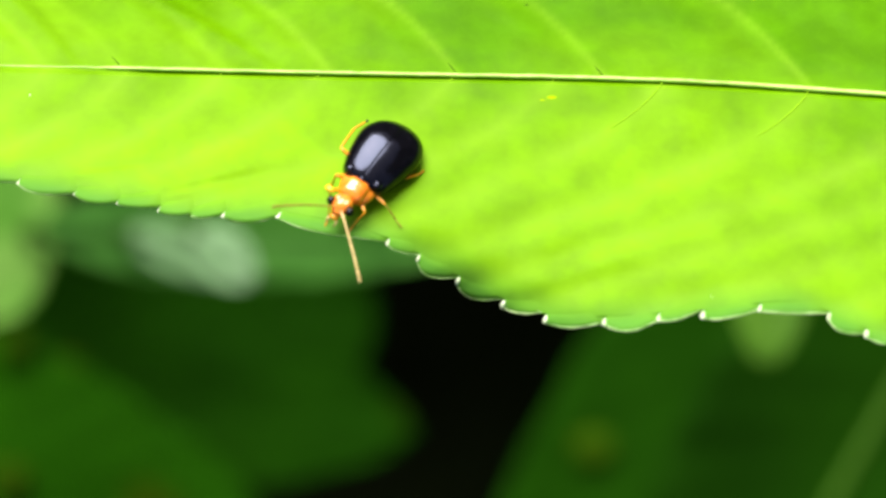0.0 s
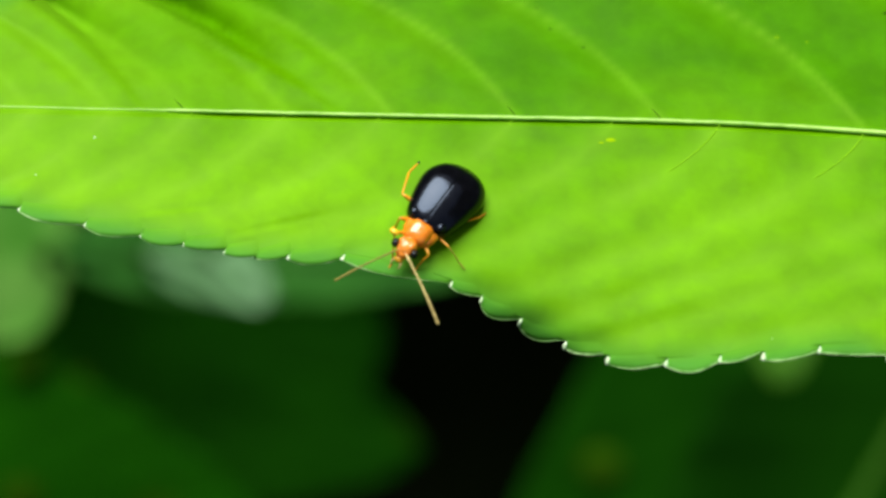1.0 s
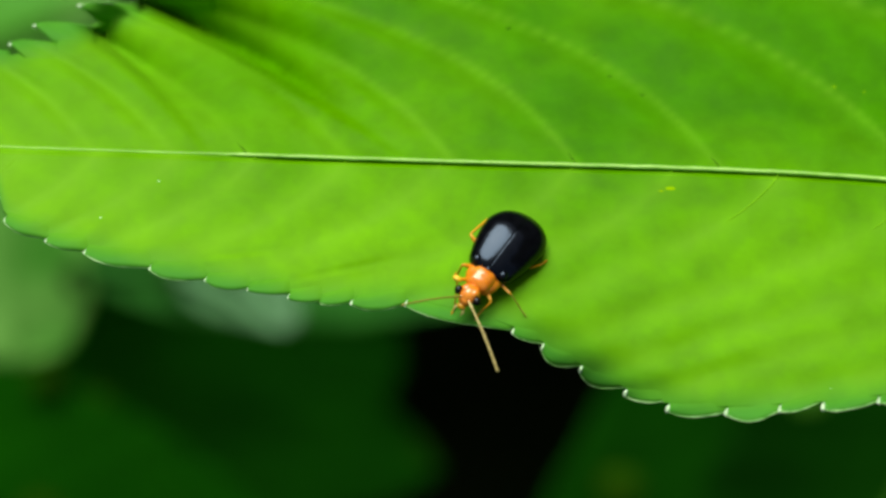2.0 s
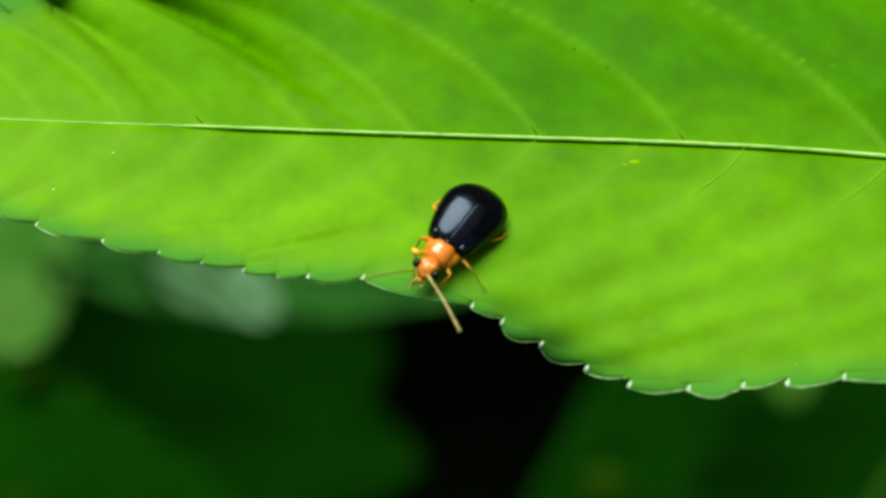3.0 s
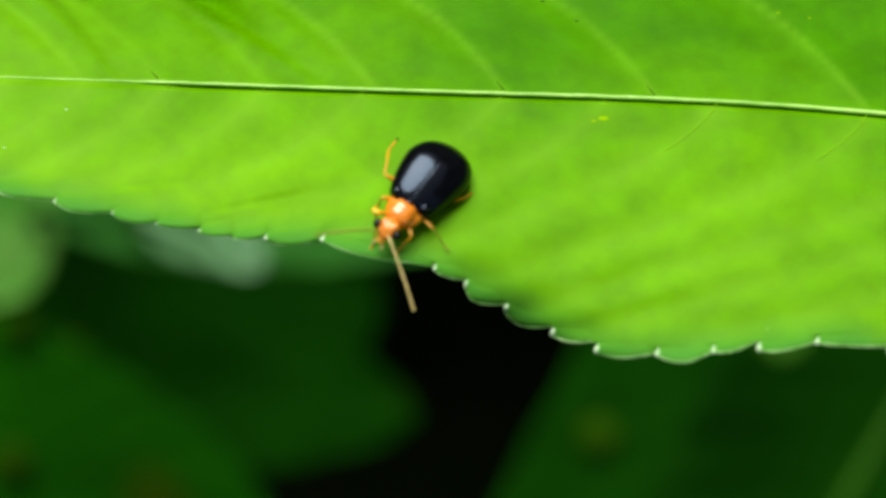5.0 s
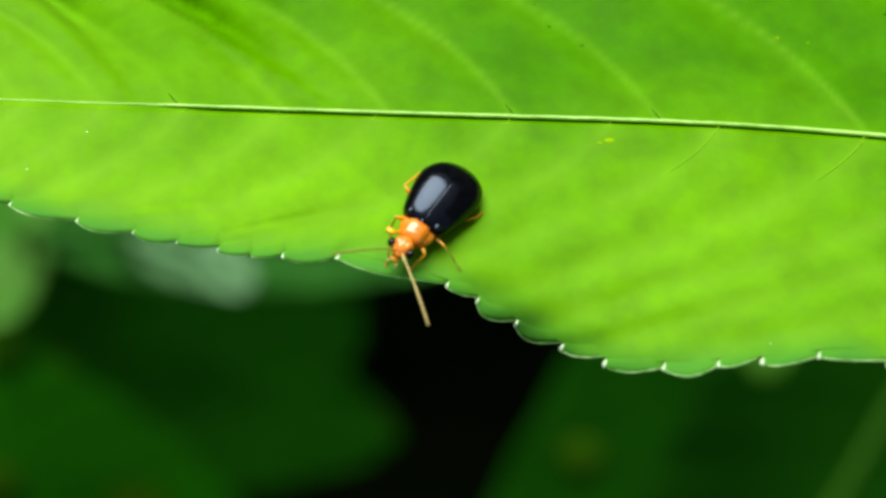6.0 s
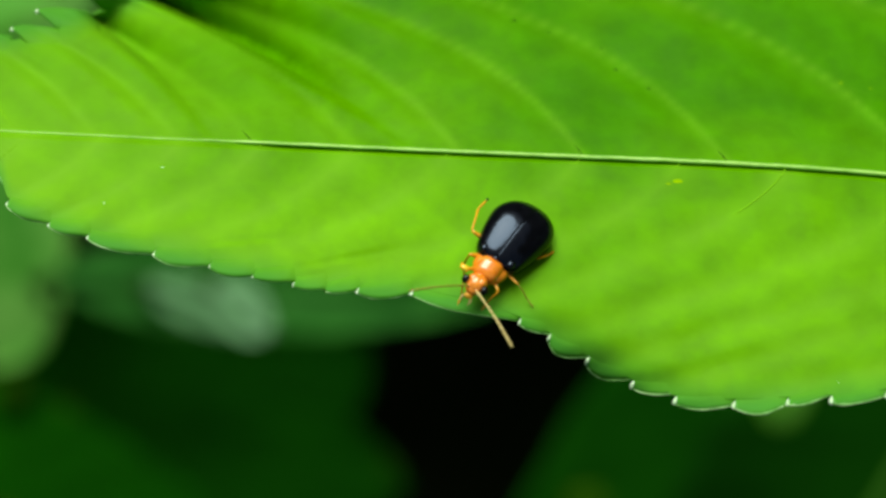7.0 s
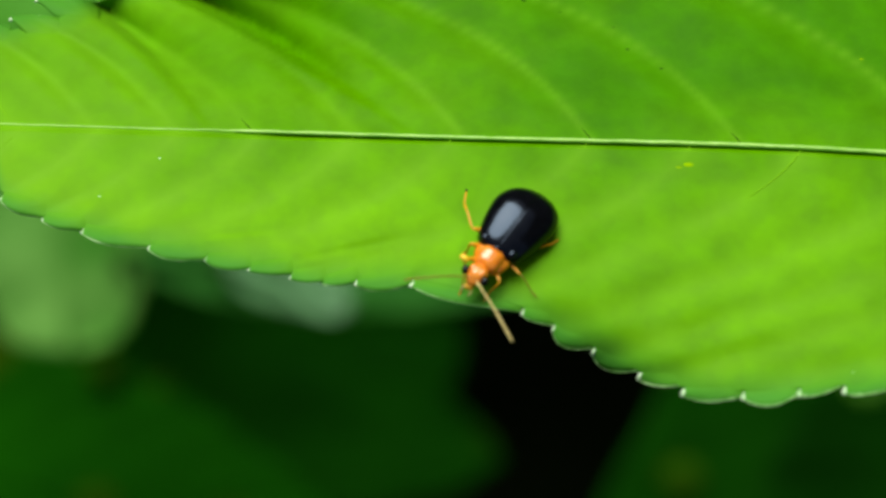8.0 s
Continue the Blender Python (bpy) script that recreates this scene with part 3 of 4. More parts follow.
def build_leaf():
    leaf = new("leaf")
    leaf.location = (0, 0, LEAF_Z)
    tagged(leaf, "fresh green toothed leaf with pale midrib, beetle on it", "leaf")
    xs = {round(-37 + 0.2 * k, 3) for k in range(503)}
    near = {round(row[0] + d, 3) for row in LOW_TEETH + UP_TEETH for d in (0.05, 0.35)}
    xs = {v for v in xs if min(abs(v - w) for w in near) > 0.07} | near
    xs = sorted(x for x in xs if x <= 63.4)
    n = 60
    cols = []
    for x in xs:
        mid = spline(MIDRIB, x)
        lo, up = tooth_edge(LOWER, LOW_TEETH, x, -1), tooth_edge(UPPER, UP_TEETH, x, 1)
        low_even, up_even = spline(LOWER, x), spline(UPPER, x)
        if -21.2 < x < 25.6:
            # under the lobes the sheet stays a little inside the margin
            lo = low_even = low_even + 0.42
        col = []
        for j in range(-n, n + 1):
            v = abs(j) / n
            v = v - 0.12 * math.sin(2 * math.pi * v)
            mix = min(max((v - 0.8) / 0.2, 0.0), 1.0)
            even, toothed = (low_even, lo) if j < 0 else (up_even, up)
            col.append((x, mid + (even + (toothed - even) * mix * mix - mid) * v))
        cols.append(col)
    points = {}
    for teeth, knots, edge, side in ((LOW_TEETH, LOWER, 0, -1), (UP_TEETH, UPPER, -1, 1)):
        for x, notch, _ in teeth:
            if side < 0 and -21.2 < x < 25.6:
                continue
            over = 0.03 + (0.1 * min(notch, 0.5) if side < 0 else 0.8 * notch)
            points[edge, x] = (x - over, spline(knots, x - over) + side * 0.06)
    bm = bmesh.new()
    rows = [[bm.verts.new(on_leaf(x, y)) for x, y in col] for col in cols]
    for a, b in zip(rows, rows[1:]):
        for k in range(2 * n):
            bm.faces.new((a[k], a[k + 1], b[k + 1], b[k]))
    for (edge, x), (px, py) in points.items():
        one, two = xs.index(round(x + 0.05, 3)), xs.index(round(x + 0.35, 3))
        run = [rows[k][edge] for k in range(one, two + 1)]
        tip = bm.verts.new(on_leaf(px, py))
        for a, b in zip(run, run[1:]):
            bm.faces.new((a, b, tip))
    blade = part("blade", bm, leaf_green, leaf)
    panel, margin, tone = (blade.data.attributes.new(name, "FLOAT", "POINT") for name in ("panel", "margin", "tone"))
    flat = [(x, y, col) for col in cols for x, y in col]
    flat += [(px, py, [(px, py)]) for px, py in points.values()]
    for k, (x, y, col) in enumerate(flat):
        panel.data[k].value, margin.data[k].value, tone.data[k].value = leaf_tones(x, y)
    thick = blade.modifiers.new("thickness", "SOLIDIFY")
    thick.thickness, thick.offset = 0.16 * M, -1

    # pale thin rim along each margin, beyond the lobes
    for edge, first, last in ((0, -37, -21.3), (0, 25.7, 63.4), (-1, -37, -24.2), (-1, 3.7, 63.4)):
        teeth = {round(x + 0.35, 3): x for e, x in points if e == edge}
        pts = []
        for x, col in zip(xs, cols):
            if not first <= x <= last:
                continue
            if x in teeth:
                pts.append(on_leaf(*points[edge, teeth[x]], -0.07))
            pts.append(on_leaf(*col[edge], -0.07))
        radii = [(0.036 if edge == 0 else 0.05) * M * max(0.3, 1 + 1.1 * noise.noise((p[0] * 450, edge, 0)) + 0.5 * noise.noise((p[0] * 1500, edge, 0))) for p in pts]
        part("rim", tube(pts, radii, 5), rim_green, leaf, "pale leaf margin")
    # overlapping lobes along both margins
    for x0, y0, x1, y1 in LOBES:
        build_lobe(leaf, (x0, y0), (x1, y1), (1.0, -0.85), (0.15, -1.3), 0.30, 1, x0)
    lows = [(x, notch, bulge) for x, notch, bulge in LOW_TEETH if -21.2 < x < 28.5]
    for (x0, n0, bulge), (x1, n1, _) in zip(lows, lows[1:]):
        build_lobe(leaf, (x0 - 0.06, spline(LOWER, x0) - 0.05), (x1 + 0.06, spline(LOWER, x1) + 0.08 + 0.9 * n1), (0.22, 0.75), (0.2, 1.3), bulge + 0.06, -1, x0)
    # a pale gland on the tip of every tooth
    for teeth, edge in ((LOW_TEETH, 0), (UP_TEETH, -1)):
        for x, size, _ in teeth:
            if (edge, x) not in points:
                continue
            px, py = points[edge, x]
            r = (0.075 + 0.09 * min(size, 0.5)) * M
            rise = (0.35 + 0.5 * min(size, 0.6)) * (1 if edge == 0 else -1)
            wedge = tube([on_leaf(px + 0.02, py - 0.1 * rise, -0.04), on_leaf(px + 0.04, py, -0.03), on_leaf(px + 0.10, py + 0.5 * rise, -0.02), on_leaf(px + 0.14, py + rise, -0.02)],
                         [r * 0.6, r, r * 0.7, r * 0.2], 7)
            part("tooth_tip", wedge, spot_dark if x == -6.31 else gland_pale, leaf, "withered dark tooth tip" if x == -6.31 else "whitish tooth gland")
    # the midrib, a pale ridge thicker towards the stalk
    pts, radii = [], []
    for k in range(190):
        x = -36.5 + k * (100.0 / 189)
        y = spline(MIDRIB, x)
        w = 0.06 + 0.09 * (x + 37) / 100 + 0.024 * noise.noise((x * 1.3, 0, 0)) + 0.016 * noise.noise((x * 4, 0, 0))
        worn = min(max((-10.2 - x) / 1.5, 0), 1)
        pts.append(on_leaf(x, y + 0.02 * noise.noise((x * 0.9, 7.0, 0)), 0.02 - 0.015 * worn + (0.05 * noise.noise((x * 0.8, 3.0, 0)) if worn else 0)))
        radii.append(w * (1 - 0.42 * worn) * M)
    part("midrib", tube(pts, radii, 8), rib_green, leaf, "pale yellow-green raised midrib")
    # side veins
    for starts, upper, knots in ((VEINS_UP, True, UPPER), (VEINS_LOW, False, LOWER)):
        for x0 in starts:
            pts, radii = [], []
            for k in range(60):
                h = 0.1 + k * 0.3
                x = x0 - vein_run(x0, h, upper)[0]
                if x < -36:
                    break
                y = spline(MIDRIB, x) + (h if upper else -h)
                edge = spline(knots, x)
                if (upper and y > edge - 0.6) or (not upper and y < edge + 0.5):
                    break
                fade = max(0.25, 1 - h / 11)
                pts.append(on_leaf(x, y, 0.008 if not upper and x0 in (15.2, 21.9) and h < 3 else -0.035))
                radii.append((0.012 + 0.022 * fade) * M)
            if len(pts) > 3:
                part("side_vein", tube(pts, radii, 5), vein_green, leaf)
    # dark strokes laid on where three side veins leave the midrib
    for x0 in (-9.9, 5.7, 12.5):
        pts = [on_leaf(x0 - vein_run(x0, h, True)[0], spline(MIDRIB, x0) + h, 0.012) for h in (0.12, 0.3, 0.5, 0.75)]
        part("vein_axil", tube(pts, [0.014 * M, 0.028 * M, 0.02 * M, 0.006 * M], 6), spot_dark, leaf, "dark stroke at the vein's base")
    # small yellow blemish, pale and dark specks on the blade
    for x, y, r, mat, label in ((10.0, 3.3, 0.19, speck_yellow, "yellow blemish"), (9.55, 3.15, 0.10, speck_yellow, "yellow blemish"),
                                (-14.05, 3.8, 0.045, gland_pale, "pale speck"), (-16.66, 1.69, 0.045, gland_pale, "pale speck"), (16.65, -7.86, 0.03, gland_pale, "pale speck"),
                                (7.48, 10.15, 0.09, spot_dark, "dark speck"), (2.61, 13.26, 0.10, spot_dark, "dark speck"), (4.34, 12.5, 0.07, spot_dark, "dark speck"),
                                (9.02, 8.97, 0.08, spot_dark, "dark speck"), (18.4, 9.47, 0.08, speck_yellow, "yellow blemish"), (19.82, 9.16, 0.06, speck_yellow, "yellow blemish"),
                                (23.84, 10.93, 0.13, spot_dark, "dark speck"), (6.86, 11.53, 0.06, spot_dark, "dark speck")):
        bm = bmesh.new()
        ring = [(r * (1 + 0.35 * noise.noise((x + a, y, 0))) * math.cos(a) * 1.4, r * 0.7 * math.sin(a)) for a in (2 * math.pi * k / 10 for k in range(10))]
        verts = [[bm.verts.new(on_leaf(x + f * dx, y + f * dy, up)) for dx, dy in ring] for f, up in ((1, -0.005), (0.6, 0.014), (0.1, 0.018))]
        for a, b in zip(verts, verts[1:]):
            for k in range(10):
                bm.faces.new((a[k], a[(k + 1) % 10], b[(k + 1) % 10], b[k]))
        bm.faces.new(verts[-1])
        part("blemish", bm, mat, leaf, label)
    # stalk
    pts = [((63 + 2.2 * k) * M, (-1.4 - 0.3 * k) * M, (0.1 - 0.10 * k * k) * M) for k in range(8)]
    part("leaf_stalk", tube(pts, [0.45 * M + 0.03 * M * k for k in range(8)], 10), rib_green, leaf)
    return leaf


build_leaf()
stem_pts = [((78.6 + 9 * math.sin(k * 0.25)) * M, -3.6 * M + 0.0015 * math.sin(k), (LEAF_Z + 0.05) * (1 - k / 14.0) - 0.01 * (k == 14)) for k in range(15)]
tagged(part("plant_stem", tube(stem_pts, [(0.9 + 0.12 * k) * M for k in range(15)], 10), twig_green),
       "upright green stem that bears the leaf", "stem")


# ---------------------------------------------------------------- the plants behind and below
def side_leaf(name, base, tip, width, mat, parent, facing=(0, -0.574, 0.819), fold=0.12, blunt=0.5, droop=0.1, seed=1, label=""):
    """A broad leaf from base to tip, its upper face towards facing, folded along its midrib."""
    base, tip = Vector(base), Vector(tip)
    axis = tip - base
    length = axis.length
    axis.normalize()
    up = Vector(facing)
    up = (up - axis * up.dot(axis)).normalized()
    across = up.cross(axis)
    bm = bmesh.new()
    rows = []
    nu, nv = 36, 10
    for i in range(nu + 1):
        u = i / nu
        half = 0.5 * width * max(0.0, math.sin(math.pi * u ** 0.8)) ** blunt
        half *= 1 + 0.05 * noise.noise((u * 14, seed, 0))
        row = []
        for j in range(-nv, nv + 1):
            v = j / nv
            w = half * v
            z = fold * abs(w) - droop * length * (u - 0.5) ** 2 + 0.03 * width * noise.noise((u * 3, v * 1.5, seed)) \
                + 0.012 * width * math.sin((u * 9 - abs(v) * 2.2) * 2 * math.pi) * abs(v)
            row.append(bm.verts.new(base + axis * (length * u) + across * w + up * z))
        rows.append(row)
    for a, b in zip(rows, rows[1:]):
        for k in range(2 * nv):
            bm.faces.new((a[k], a[k + 1], b[k + 1], b[k]))
    bmesh.ops.remove_doubles(bm, verts=bm.verts, dist=1e-6)
    blade = part(name, bm, mat, parent, label)
    blade.modifiers.new("thickness", "SOLIDIFY").thickness = 0.0003
    pts = [base + axis * (length * u) + up * (-droop * length * (u - 0.5) ** 2 + 0.0002) for u in (k / 16 for k in range(17))]
    part("midrib", tube(pts, [0.0009 * (1 - 0.75 * k / 16) for k in range(17)], 6), mat, blade)
    return blade


def shrub(label, foot, leaves):
    """A low shrub: a stem from the ground and a twig to each leaf."""
    plant = new("shrub")
    tagged(plant, label, "shrub")
    fx, fy = foot
    top = max(leaf[0][2] for leaf in leaves) * 0.8
    trunk = [Vector((fx + 0.004 * math.sin(k), fy + 0.003 * math.cos(k * 1.7), -0.01 + (top + 0.01) * k / 8)) for k in range(9)]
    part("stem", tube(trunk, [0.0035 - 0.0002 * k for k in range(9)], 8), bark, plant)
    for n, (base, tip, width, mat, keys) in enumerate(leaves):
        base = Vector(base)
        root = trunk[min(8, 5 + n % 4)]
        pts = [root.lerp(base, k / 8) + Vector((0, 0.05, -0.06)) * math.sin(math.pi * k / 8) for k in range(9)]
        part("twig", tube(pts, [0.0014 - 0.00007 * k for k in range(9)], 6), bark, plant)
        side_leaf("leaf", base, tip, width, mat, plant, seed=n + fx * 100, **keys)
    return plant


broad_shrub = shrub("shrub with broad dark green leaves and painted patches of sheen", (-0.11, 0.15), [
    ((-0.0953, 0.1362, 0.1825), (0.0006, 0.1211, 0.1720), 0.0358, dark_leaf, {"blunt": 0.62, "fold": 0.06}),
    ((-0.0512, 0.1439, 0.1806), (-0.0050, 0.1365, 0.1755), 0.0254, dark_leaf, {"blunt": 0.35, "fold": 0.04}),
    ((-0.0969, 0.1172, 0.1912), (-0.0196, 0.0970, 0.1771), 0.0396, lit_mature_leaf, {"blunt": 0.5, "fold": 0.04}),
    ((-0.0534, 0.1248, 0.2514), (-0.0524, 0.1002, 0.2342), 0.0222, pale_leaf, {"blunt": 0.25}),
    ((-0.0416, 0.0976, 0.2580), (0.0111, 0.0960, 0.2569), 0.0121, shaded_leaf, {"blunt": 0.8}),
    # two small leaf shapes added over the leaf above to paint in its sheen
    ((-0.0296, 0.0935, 0.2625), (-0.0154, 0.0894, 0.2596), 0.0055, painted_sheen, {"blunt": 0.5}),
    ((-0.0220, 0.0911, 0.2657), (-0.0161, 0.0867, 0.2626), 0.0059, sheen_spot, {"blunt": 0.5}),
    ((-0.0859, 0.1549, 0.2508), (-0.0458, 0.1521, 0.2483), 0.0282, sunlit_leaf, {"blunt": 0.5}),
    ((-0.0780, 0.1449, 0.2239), (-0.0408, 0.1640, 0.2385), 0.0147, pale_leaf, {"blunt": 0.5}),
])
right_shrub = shrub("shrub with dark green leaves and a pale leaf tip", (0.085, 0.16), [
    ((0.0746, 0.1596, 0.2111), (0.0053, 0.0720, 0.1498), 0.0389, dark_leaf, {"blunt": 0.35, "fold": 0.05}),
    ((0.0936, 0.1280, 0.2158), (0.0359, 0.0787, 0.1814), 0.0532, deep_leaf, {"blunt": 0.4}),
    ((0.0402, 0.0880, 0.2707), (0.0398, 0.0756, 0.2620), 0.0082, mid_leaf, {"blunt": 0.5}),
])
shrub("shrub with pale green leaves coloured as if sunlit", (-0.02, 0.24), [
    ((-0.0330, 0.1727, 0.2516), (-0.0325, 0.1556, 0.2382), 0.0130, sunlit_leaf, {"blunt": 0.5}),
    ((-0.0232, 0.1755, 0.2410), (0.0035, 0.1719, 0.2380), 0.0118, pale_leaf, {"blunt": 0.5}),
    ((-0.0399, 0.1904, 0.2511), (-0.0414, 0.1653, 0.2316), 0.0178, dark_leaf, {"blunt": 0.5}),
    ((-0.0220, 0.1905, 0.2511), (-0.0205, 0.1653, 0.2316), 0.0178, dark_leaf, {"blunt": 0.5}),
])

ochre_spot = material("ochre_blemish", (0.012, 0.058, 0.001), (0.032, 0.072, 0.001), 300, rough=0.8, spec=0.02)
for plant, nth, place, size in ((broad_shrub, 2, (-0.0558, 0.1062, 0.1862), 2.8), (broad_shrub, 2, (-0.0548, 0.1215, 0.1970), 2.4), (broad_shrub, 0, (-0.0496, 0.1285, 0.1805), 1.8), (right_shrub, 0, (0.0261, 0.1133, 0.1808), 3.0)):
    blade = [ob for ob in plant.children if ob.name.startswith("leaf")][nth]
    turn = Vector((0, -0.574, 0.819)).to_track_quat("Z", "Y").to_matrix().to_4x4()
    part("blemish", ball(place, (size * M, 0.8 * size * M, 0.7 * M), 14, 8, turn=turn), ochre_spot, blade, "yellowish brown blemish")

strip = [Vector((0.0561, 0.0770, 0.2629)).lerp(Vector((0.0455, 0.0621, 0.2525)), k / 4 * 1.6 - 0.3) for k in range(5)]
strip += [Vector((0.0364, 0.05, 0.2)), Vector((0.0324, 0.045, 0.1)), Vector((0.0304, 0.044, -0.01))]
tagged(part("plant_stem", tube(strip, [0.0009] * 5 + [0.0011] * 3, 8), dull_stem), "thin dull green slanting stem", "stem")


# ---------------------------------------------------------------- the beetle
def build_beetle():
    beetle = new("beetle")
    tagged(beetle, "small leaf beetle, glossy black wing cases, orange head and legs", "beetle")
    at = on_leaf(1.49, -1.36) + Vector((0, -0.24 * M, LEAF_Z + 0.34 * M))
    beetle.matrix_basis = pose(*at, -2, -12, 148.0)
    # wing cases
    for side in (-1, 1):
        rings = []
        for i in range(25):
            u = i / 24
            y = 0.70 - 3.88 * u
            w = 0.06 + spline([(0, 0.58), (0.05, 0.94), (0.2, 1.20), (0.45, 1.43), (0.66, 1.48), (0.84, 1.21), (0.95, 0.72), (1, 0.2)], u)
            h = spline([(0, 0.46), (0.08, 0.62), (0.3, 0.86), (0.5, 0.98), (0.66, 0.94), (0.85, 0.64), (0.96, 0.30), (1, 0.08)], u)
            base = 0.58 - 0.1 * u
            ring = [(0.010, base - 0.05), (0.010, base + h - 0.012)]
            for j in range(15):
                a = radians(0.4 + 99.6 * (j / 14) ** 1.7)
                ring.append((0.012 + (w - 0.012) * math.sin(a) ** 0.92, base + h * max(math.cos(a), -0.2) ** (0.9 if a < 1.5 else 1)) if j < 13
                            else (0.012 + w * (0.985 if j == 13 else 0.93), base - 0.04 * (j - 12)))
            rings.append([((side * x - 0.14 * u * u) * M, y * M, z * M) for x, z in ring])
        case = part("wing_case", loft(bmesh.new(), rings), black_shell, beetle, "glossy black wing case")
        part("shoulder_bump", ball((side * 0.70 * M, 0.36 * M, 1.00 * M), (0.20 * M, 0.26 * M, 0.15 * M), 14, 10), black_shell, case)
    bm = bmesh.new()
    ring = [(-0.2, 0.66), (0.2, 0.66), (0.0, 0.34)]
    loft(bm, [[(x * M, y * M, 0.98 * M) for x, y in ring], [(x * M, y * M, (1.12 + 0.06 * (0.66 - y)) * M) for x, y in ring]])
    part("scutellum", bm, black_shell, beetle)
    part("abdomen", ball((0, -1.1 * M, 0.56 * M), (1.42 * M, 1.85 * M, 0.42 * M), 24, 14), orange_skin, beetle)
    part("thorax", ball((0, 0.75 * M, 0.52 * M), (0.85 * M, 0.95 * M, 0.4 * M), 20, 12), orange_skin, beetle)
    # pronotum, a rounded shield
    rings = []
    for i in range(13):
        u = i / 12
        y = 0.56 + 1.02 * u
        w = spline([(0, 0.52), (0.12, 0.58), (0.5, 0.605), (0.85, 0.56), (1, 0.45)], u)
        h = spline([(0, 0.36), (0.15, 0.47), (0.5, 0.50), (0.85, 0.38), (1, 0.22)], u) * (1 - 0.10 * math.exp(-((u - 0.55) / 0.1) ** 2))
        rings.append([(0.04 * u * M + w * math.cos(a) * max(abs(math.cos(a)), 1e-3) ** -0.25 * M, y * M, (0.66 + (h if math.sin(a) > 0 else 0.3) * math.sin(a)) * M)
                      for a in (2 * math.pi * j / 24 for j in range(24))])
    part("pronotum", loft(bmesh.new(), rings), orange_skin, beetle, "shiny orange pronotum")
    c = 0.08
    head = part("head", ball((c * M, 1.98 * M, 0.72 * M), (0.5 * M, 0.5 * M, 0.38 * M), 20, 14), orange_skin, beetle)
    part("frons", ball((c * M, 2.34 * M, 0.62 * M), (0.32 * M, 0.26 * M, 0.27 * M), 16, 10), orange_skin, head)
    part("labrum", ball((c * M, 2.60 * M, 0.46 * M), (0.22 * M, 0.16 * M, 0.14 * M), 12, 8), leg_skin, head)
    for side in (-1, 1):
        part("eye", ball(((c + side * 0.49) * M, 2.16 * M, 0.82 * M), (0.20 * M, 0.22 * M, 0.21 * M), 14, 10), eye_black, head, "bulging black eye")
        part("vertex_bump", ball(((c + side * 0.2) * M, 1.95 * M, 0.98 * M), (0.2 * M, 0.26 * M, 0.12 * M), 12, 8), orange_skin, head)
        part("antennal_socket", ball(((c + side * 0.2) * M, 2.36 * M, 0.84 * M), (0.10 * M, 0.10 * M, 0.08 * M), 10, 8), orange_skin, head)
        part("palp", tube([((c + side * 0.14) * M, 2.58 * M, 0.42 * M), ((c + side * 0.22) * M, 2.76 * M, 0.34 * M), ((c + side * 0.2) * M, 2.92 * M, 0.22 * M)], [0.06 * M, 0.06 * M, 0.03 * M], 6), antenna_skin, head)
    return beetle


def build_antenna(beetle, mat, length, thick=1.0):
    """Eleven beads along +y from the socket."""
    pts, radii = [], []
    y = 0.0
    for k in range(11):
        step = length / 11 * (1.25 if k == 0 else 0.6 if k == 1 else 1.0)
        for f, r in ((0.02, 0.7), (0.25, 0.95), (0.75, 1.12), (0.97, 0.85)):
            yy = y + f * step
            pts.append((0, yy * M, (0.16 * math.sin(math.pi * yy / length)) * M))
            radii.append(r * (0.085 if k == 0 else 0.062 + 0.012 * k / 10) * thick * M)
        y += step
    return part("antenna", tube(pts, radii, 7), mat, beetle, "long beaded yellowish antenna")


def build_leg(beetle, coxa, knee, ankle, foot, thick=1.0, shin_mat=None):
    """A leg with its own origin at the coxa."""
    leg = part("leg", ball((0, 0, 0), (0.2 * M, 0.2 * M, 0.16 * M), 10, 8), leg_skin, beetle)
    leg.location = Vector(coxa) * M
    c = Vector(coxa)
    k, a, f = (Vector(p) - c for p in (knee, ankle, foot))

    def limb(name, p, q, profile, bend=0.0):
        pts = [(p.lerp(q, u) + Vector((0, 0, bend * math.sin(math.pi * u)))) * M for u, _ in profile]
        return part(name, tube(pts, [r * thick * M for _, r in profile], 8), leg_skin if name == "femur" else shin_mat or leg_skin, leg)

    limb("femur", Vector((0, 0, 0)), k, ((0, 0.1), (0.15, 0.15), (0.5, 0.2), (0.85, 0.14), (1, 0.08)))
    limb("tibia", k, a, ((0, 0.07), (0.1, 0.085), (0.6, 0.08), (0.95, 0.1), (1, 0.06)), 0.05)
    limb("tarsus", a, f, ((0, 0.05), (0.15, 0.085), (0.3, 0.06), (0.42, 0.095), (0.58, 0.065), (0.7, 0.1), (0.85, 0.04), (1, 0.03)))
    return leg


beetle = build_beetle()


def foot_on_leaf(x, y):
    """A foot's place in the beetle's space, down on the blade."""
    p = beetle.matrix_basis @ Vector((x * M, y * M, 0))
    z = 0.0
    for _ in range(6):
        p = beetle.matrix_basis @ Vector((x * M, y * M, z * M))
        px, py = p.x / M, p.y / M
        py += 0.7 * leaf_height(px, py)
        z -= ((p.z - LEAF_Z) / M - leaf_height(px, py) - 0.05) * 0.95
    return (x, y, z)


def up_from(p, d, dx=0.0, dy=0.0):
    return (p[0] + dx, p[1] + dy, p[2] + d)


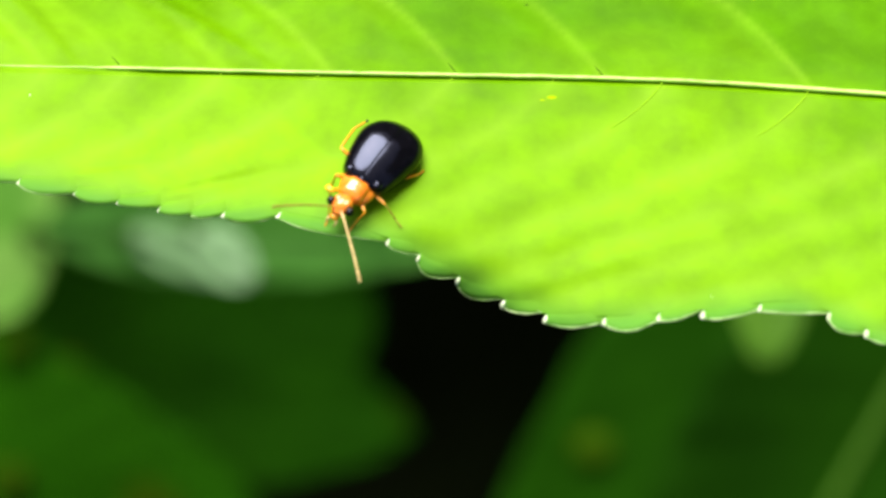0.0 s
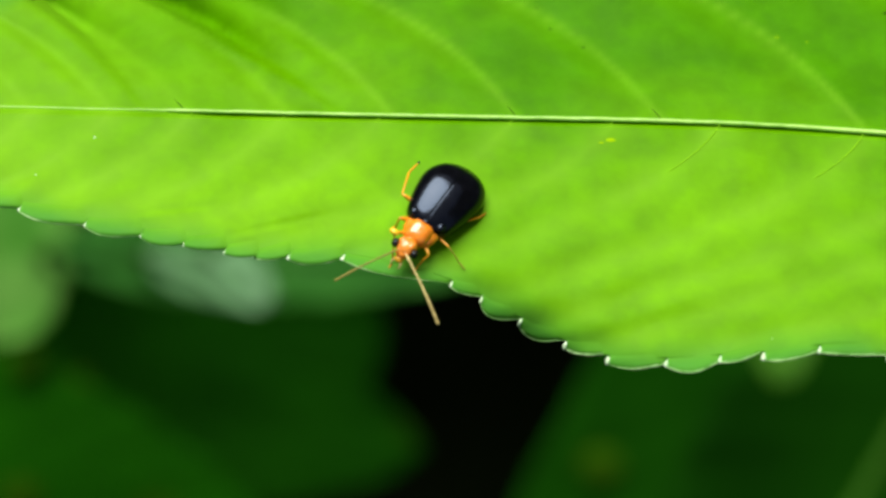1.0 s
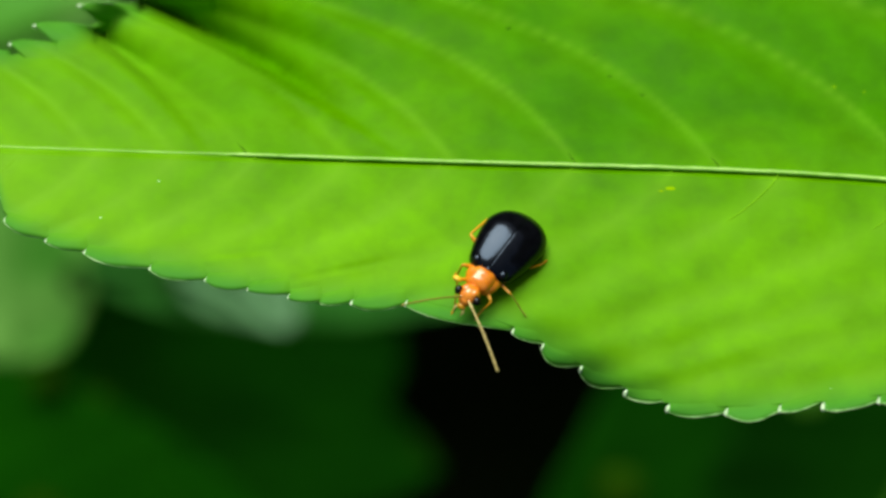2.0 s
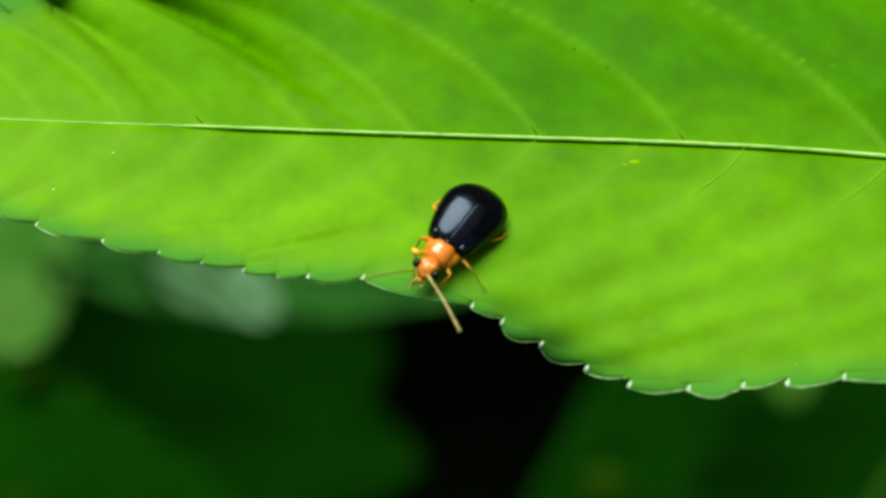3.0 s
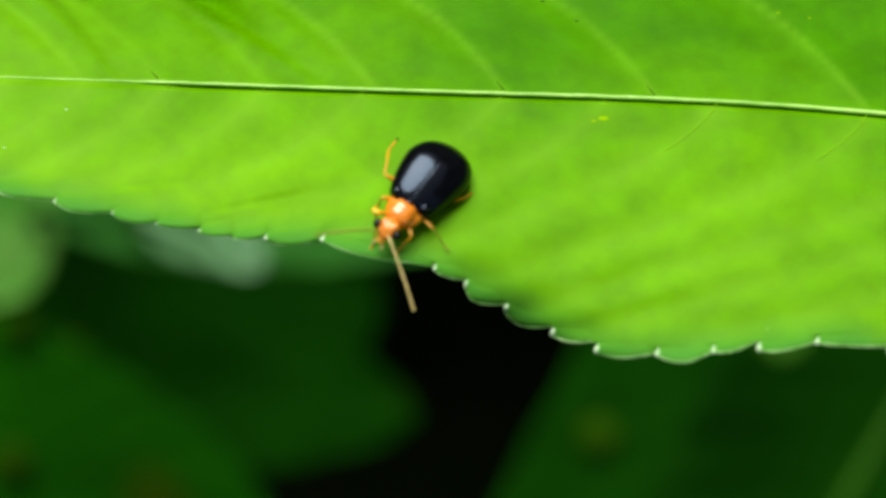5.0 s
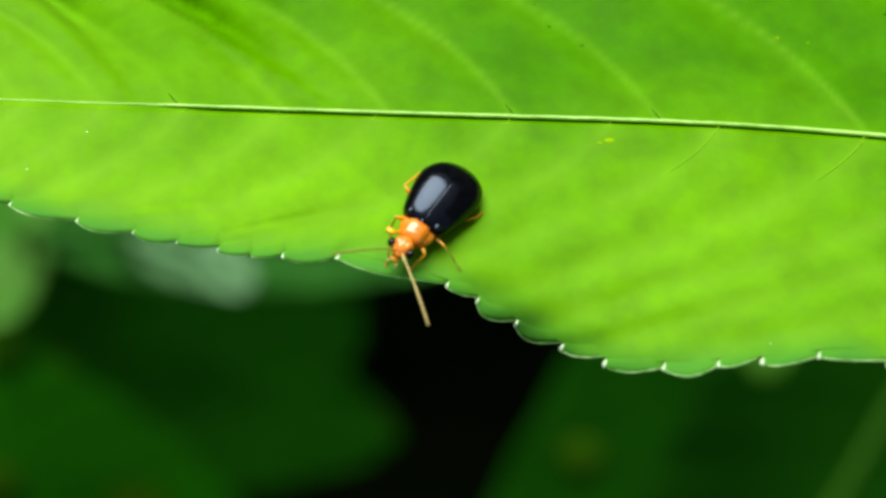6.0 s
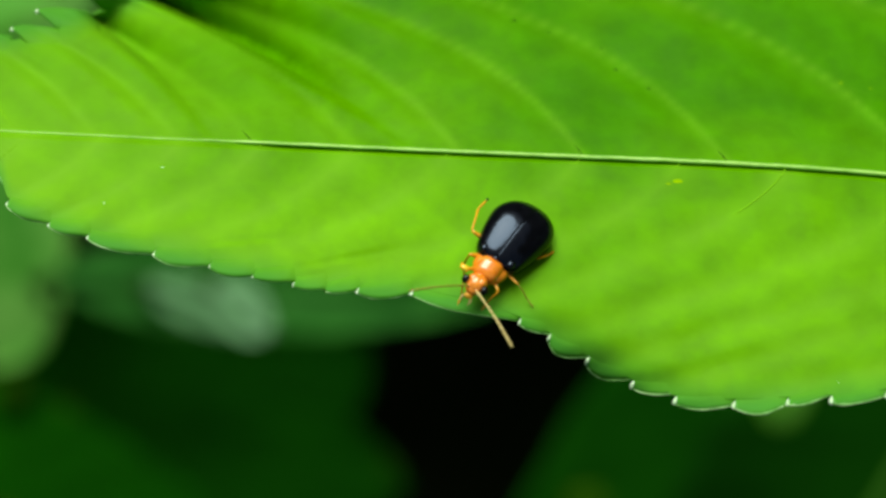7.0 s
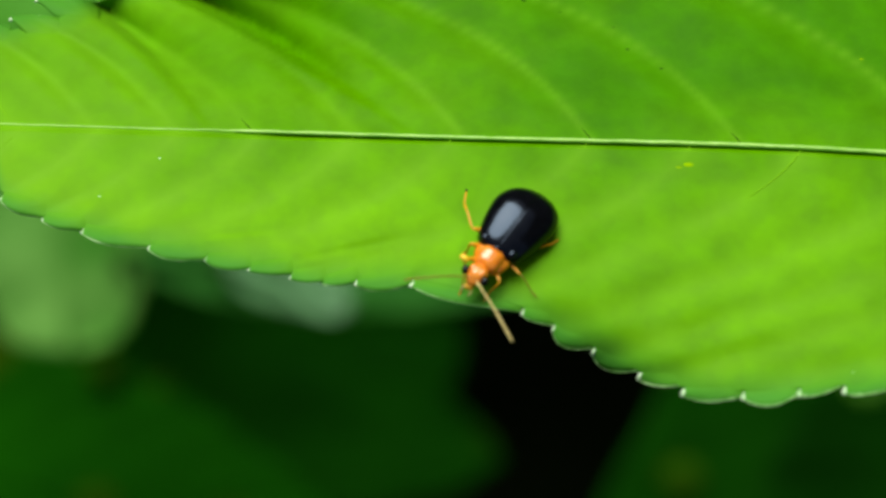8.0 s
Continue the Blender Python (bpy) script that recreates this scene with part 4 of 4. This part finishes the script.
for coxa, knee, shin, foot in (((-0.42, 1.2, 0.42), (-0.92, 1.62, 0.5), (0.0, -0.45), (-0.72, 2.45)), ((0.42, 1.2, 0.42), (0.92, 1.75, 0.85), (0.1, -0.45), (0.32, 2.8)),
                               ((-0.62, 0.5, 0.38), (-1.47, 0.77, 0.55), (0.45, -0.1), (-2.6, 0.99)), ((0.62, 0.5, 0.38), (1.12, 0.92, 0.7), (-0.15, 0.05), (1.35, 0.85)),
                               ((-0.65, -0.4, 0.38), (-1.5, -0.95, 0.55), (0.1, 0.5), (-1.85, -2.0))):
    down = foot_on_leaf(*foot)
    leg = build_leg(beetle, coxa, knee, up_from(down, 0.14, *shin), down, 0.36 if foot[0] < -2 else 0.62 if foot[0] > 1 else 0.45, antenna_red if foot[0] < -2 else None)
    if foot == (0.32, 2.8):
        part("knee", ball((Vector(knee) - Vector(coxa)) * M, (0.24 * M, 0.16 * M, 0.14 * M), 12, 8), knee_yellow, leg, "bright yellow knee")
hind_leg = build_leg(beetle, (0.65, -0.3, 0.42), (1.68, -0.12, 0.78), (2.08, -1.45, 0.45), (2.02, -2.20, 0.30), 0.62)
part("claw", ball((1.37 * M, -1.92 * M, -0.12 * M), (0.06 * M, 0.09 * M, 0.05 * M), 8, 6), eye_black, hind_leg, "dark claw")
near_antenna = build_antenna(beetle, antenna_skin, 3.65, 0.74)
far_antenna = build_antenna(beetle, antenna_red, 3.3, 0.6)


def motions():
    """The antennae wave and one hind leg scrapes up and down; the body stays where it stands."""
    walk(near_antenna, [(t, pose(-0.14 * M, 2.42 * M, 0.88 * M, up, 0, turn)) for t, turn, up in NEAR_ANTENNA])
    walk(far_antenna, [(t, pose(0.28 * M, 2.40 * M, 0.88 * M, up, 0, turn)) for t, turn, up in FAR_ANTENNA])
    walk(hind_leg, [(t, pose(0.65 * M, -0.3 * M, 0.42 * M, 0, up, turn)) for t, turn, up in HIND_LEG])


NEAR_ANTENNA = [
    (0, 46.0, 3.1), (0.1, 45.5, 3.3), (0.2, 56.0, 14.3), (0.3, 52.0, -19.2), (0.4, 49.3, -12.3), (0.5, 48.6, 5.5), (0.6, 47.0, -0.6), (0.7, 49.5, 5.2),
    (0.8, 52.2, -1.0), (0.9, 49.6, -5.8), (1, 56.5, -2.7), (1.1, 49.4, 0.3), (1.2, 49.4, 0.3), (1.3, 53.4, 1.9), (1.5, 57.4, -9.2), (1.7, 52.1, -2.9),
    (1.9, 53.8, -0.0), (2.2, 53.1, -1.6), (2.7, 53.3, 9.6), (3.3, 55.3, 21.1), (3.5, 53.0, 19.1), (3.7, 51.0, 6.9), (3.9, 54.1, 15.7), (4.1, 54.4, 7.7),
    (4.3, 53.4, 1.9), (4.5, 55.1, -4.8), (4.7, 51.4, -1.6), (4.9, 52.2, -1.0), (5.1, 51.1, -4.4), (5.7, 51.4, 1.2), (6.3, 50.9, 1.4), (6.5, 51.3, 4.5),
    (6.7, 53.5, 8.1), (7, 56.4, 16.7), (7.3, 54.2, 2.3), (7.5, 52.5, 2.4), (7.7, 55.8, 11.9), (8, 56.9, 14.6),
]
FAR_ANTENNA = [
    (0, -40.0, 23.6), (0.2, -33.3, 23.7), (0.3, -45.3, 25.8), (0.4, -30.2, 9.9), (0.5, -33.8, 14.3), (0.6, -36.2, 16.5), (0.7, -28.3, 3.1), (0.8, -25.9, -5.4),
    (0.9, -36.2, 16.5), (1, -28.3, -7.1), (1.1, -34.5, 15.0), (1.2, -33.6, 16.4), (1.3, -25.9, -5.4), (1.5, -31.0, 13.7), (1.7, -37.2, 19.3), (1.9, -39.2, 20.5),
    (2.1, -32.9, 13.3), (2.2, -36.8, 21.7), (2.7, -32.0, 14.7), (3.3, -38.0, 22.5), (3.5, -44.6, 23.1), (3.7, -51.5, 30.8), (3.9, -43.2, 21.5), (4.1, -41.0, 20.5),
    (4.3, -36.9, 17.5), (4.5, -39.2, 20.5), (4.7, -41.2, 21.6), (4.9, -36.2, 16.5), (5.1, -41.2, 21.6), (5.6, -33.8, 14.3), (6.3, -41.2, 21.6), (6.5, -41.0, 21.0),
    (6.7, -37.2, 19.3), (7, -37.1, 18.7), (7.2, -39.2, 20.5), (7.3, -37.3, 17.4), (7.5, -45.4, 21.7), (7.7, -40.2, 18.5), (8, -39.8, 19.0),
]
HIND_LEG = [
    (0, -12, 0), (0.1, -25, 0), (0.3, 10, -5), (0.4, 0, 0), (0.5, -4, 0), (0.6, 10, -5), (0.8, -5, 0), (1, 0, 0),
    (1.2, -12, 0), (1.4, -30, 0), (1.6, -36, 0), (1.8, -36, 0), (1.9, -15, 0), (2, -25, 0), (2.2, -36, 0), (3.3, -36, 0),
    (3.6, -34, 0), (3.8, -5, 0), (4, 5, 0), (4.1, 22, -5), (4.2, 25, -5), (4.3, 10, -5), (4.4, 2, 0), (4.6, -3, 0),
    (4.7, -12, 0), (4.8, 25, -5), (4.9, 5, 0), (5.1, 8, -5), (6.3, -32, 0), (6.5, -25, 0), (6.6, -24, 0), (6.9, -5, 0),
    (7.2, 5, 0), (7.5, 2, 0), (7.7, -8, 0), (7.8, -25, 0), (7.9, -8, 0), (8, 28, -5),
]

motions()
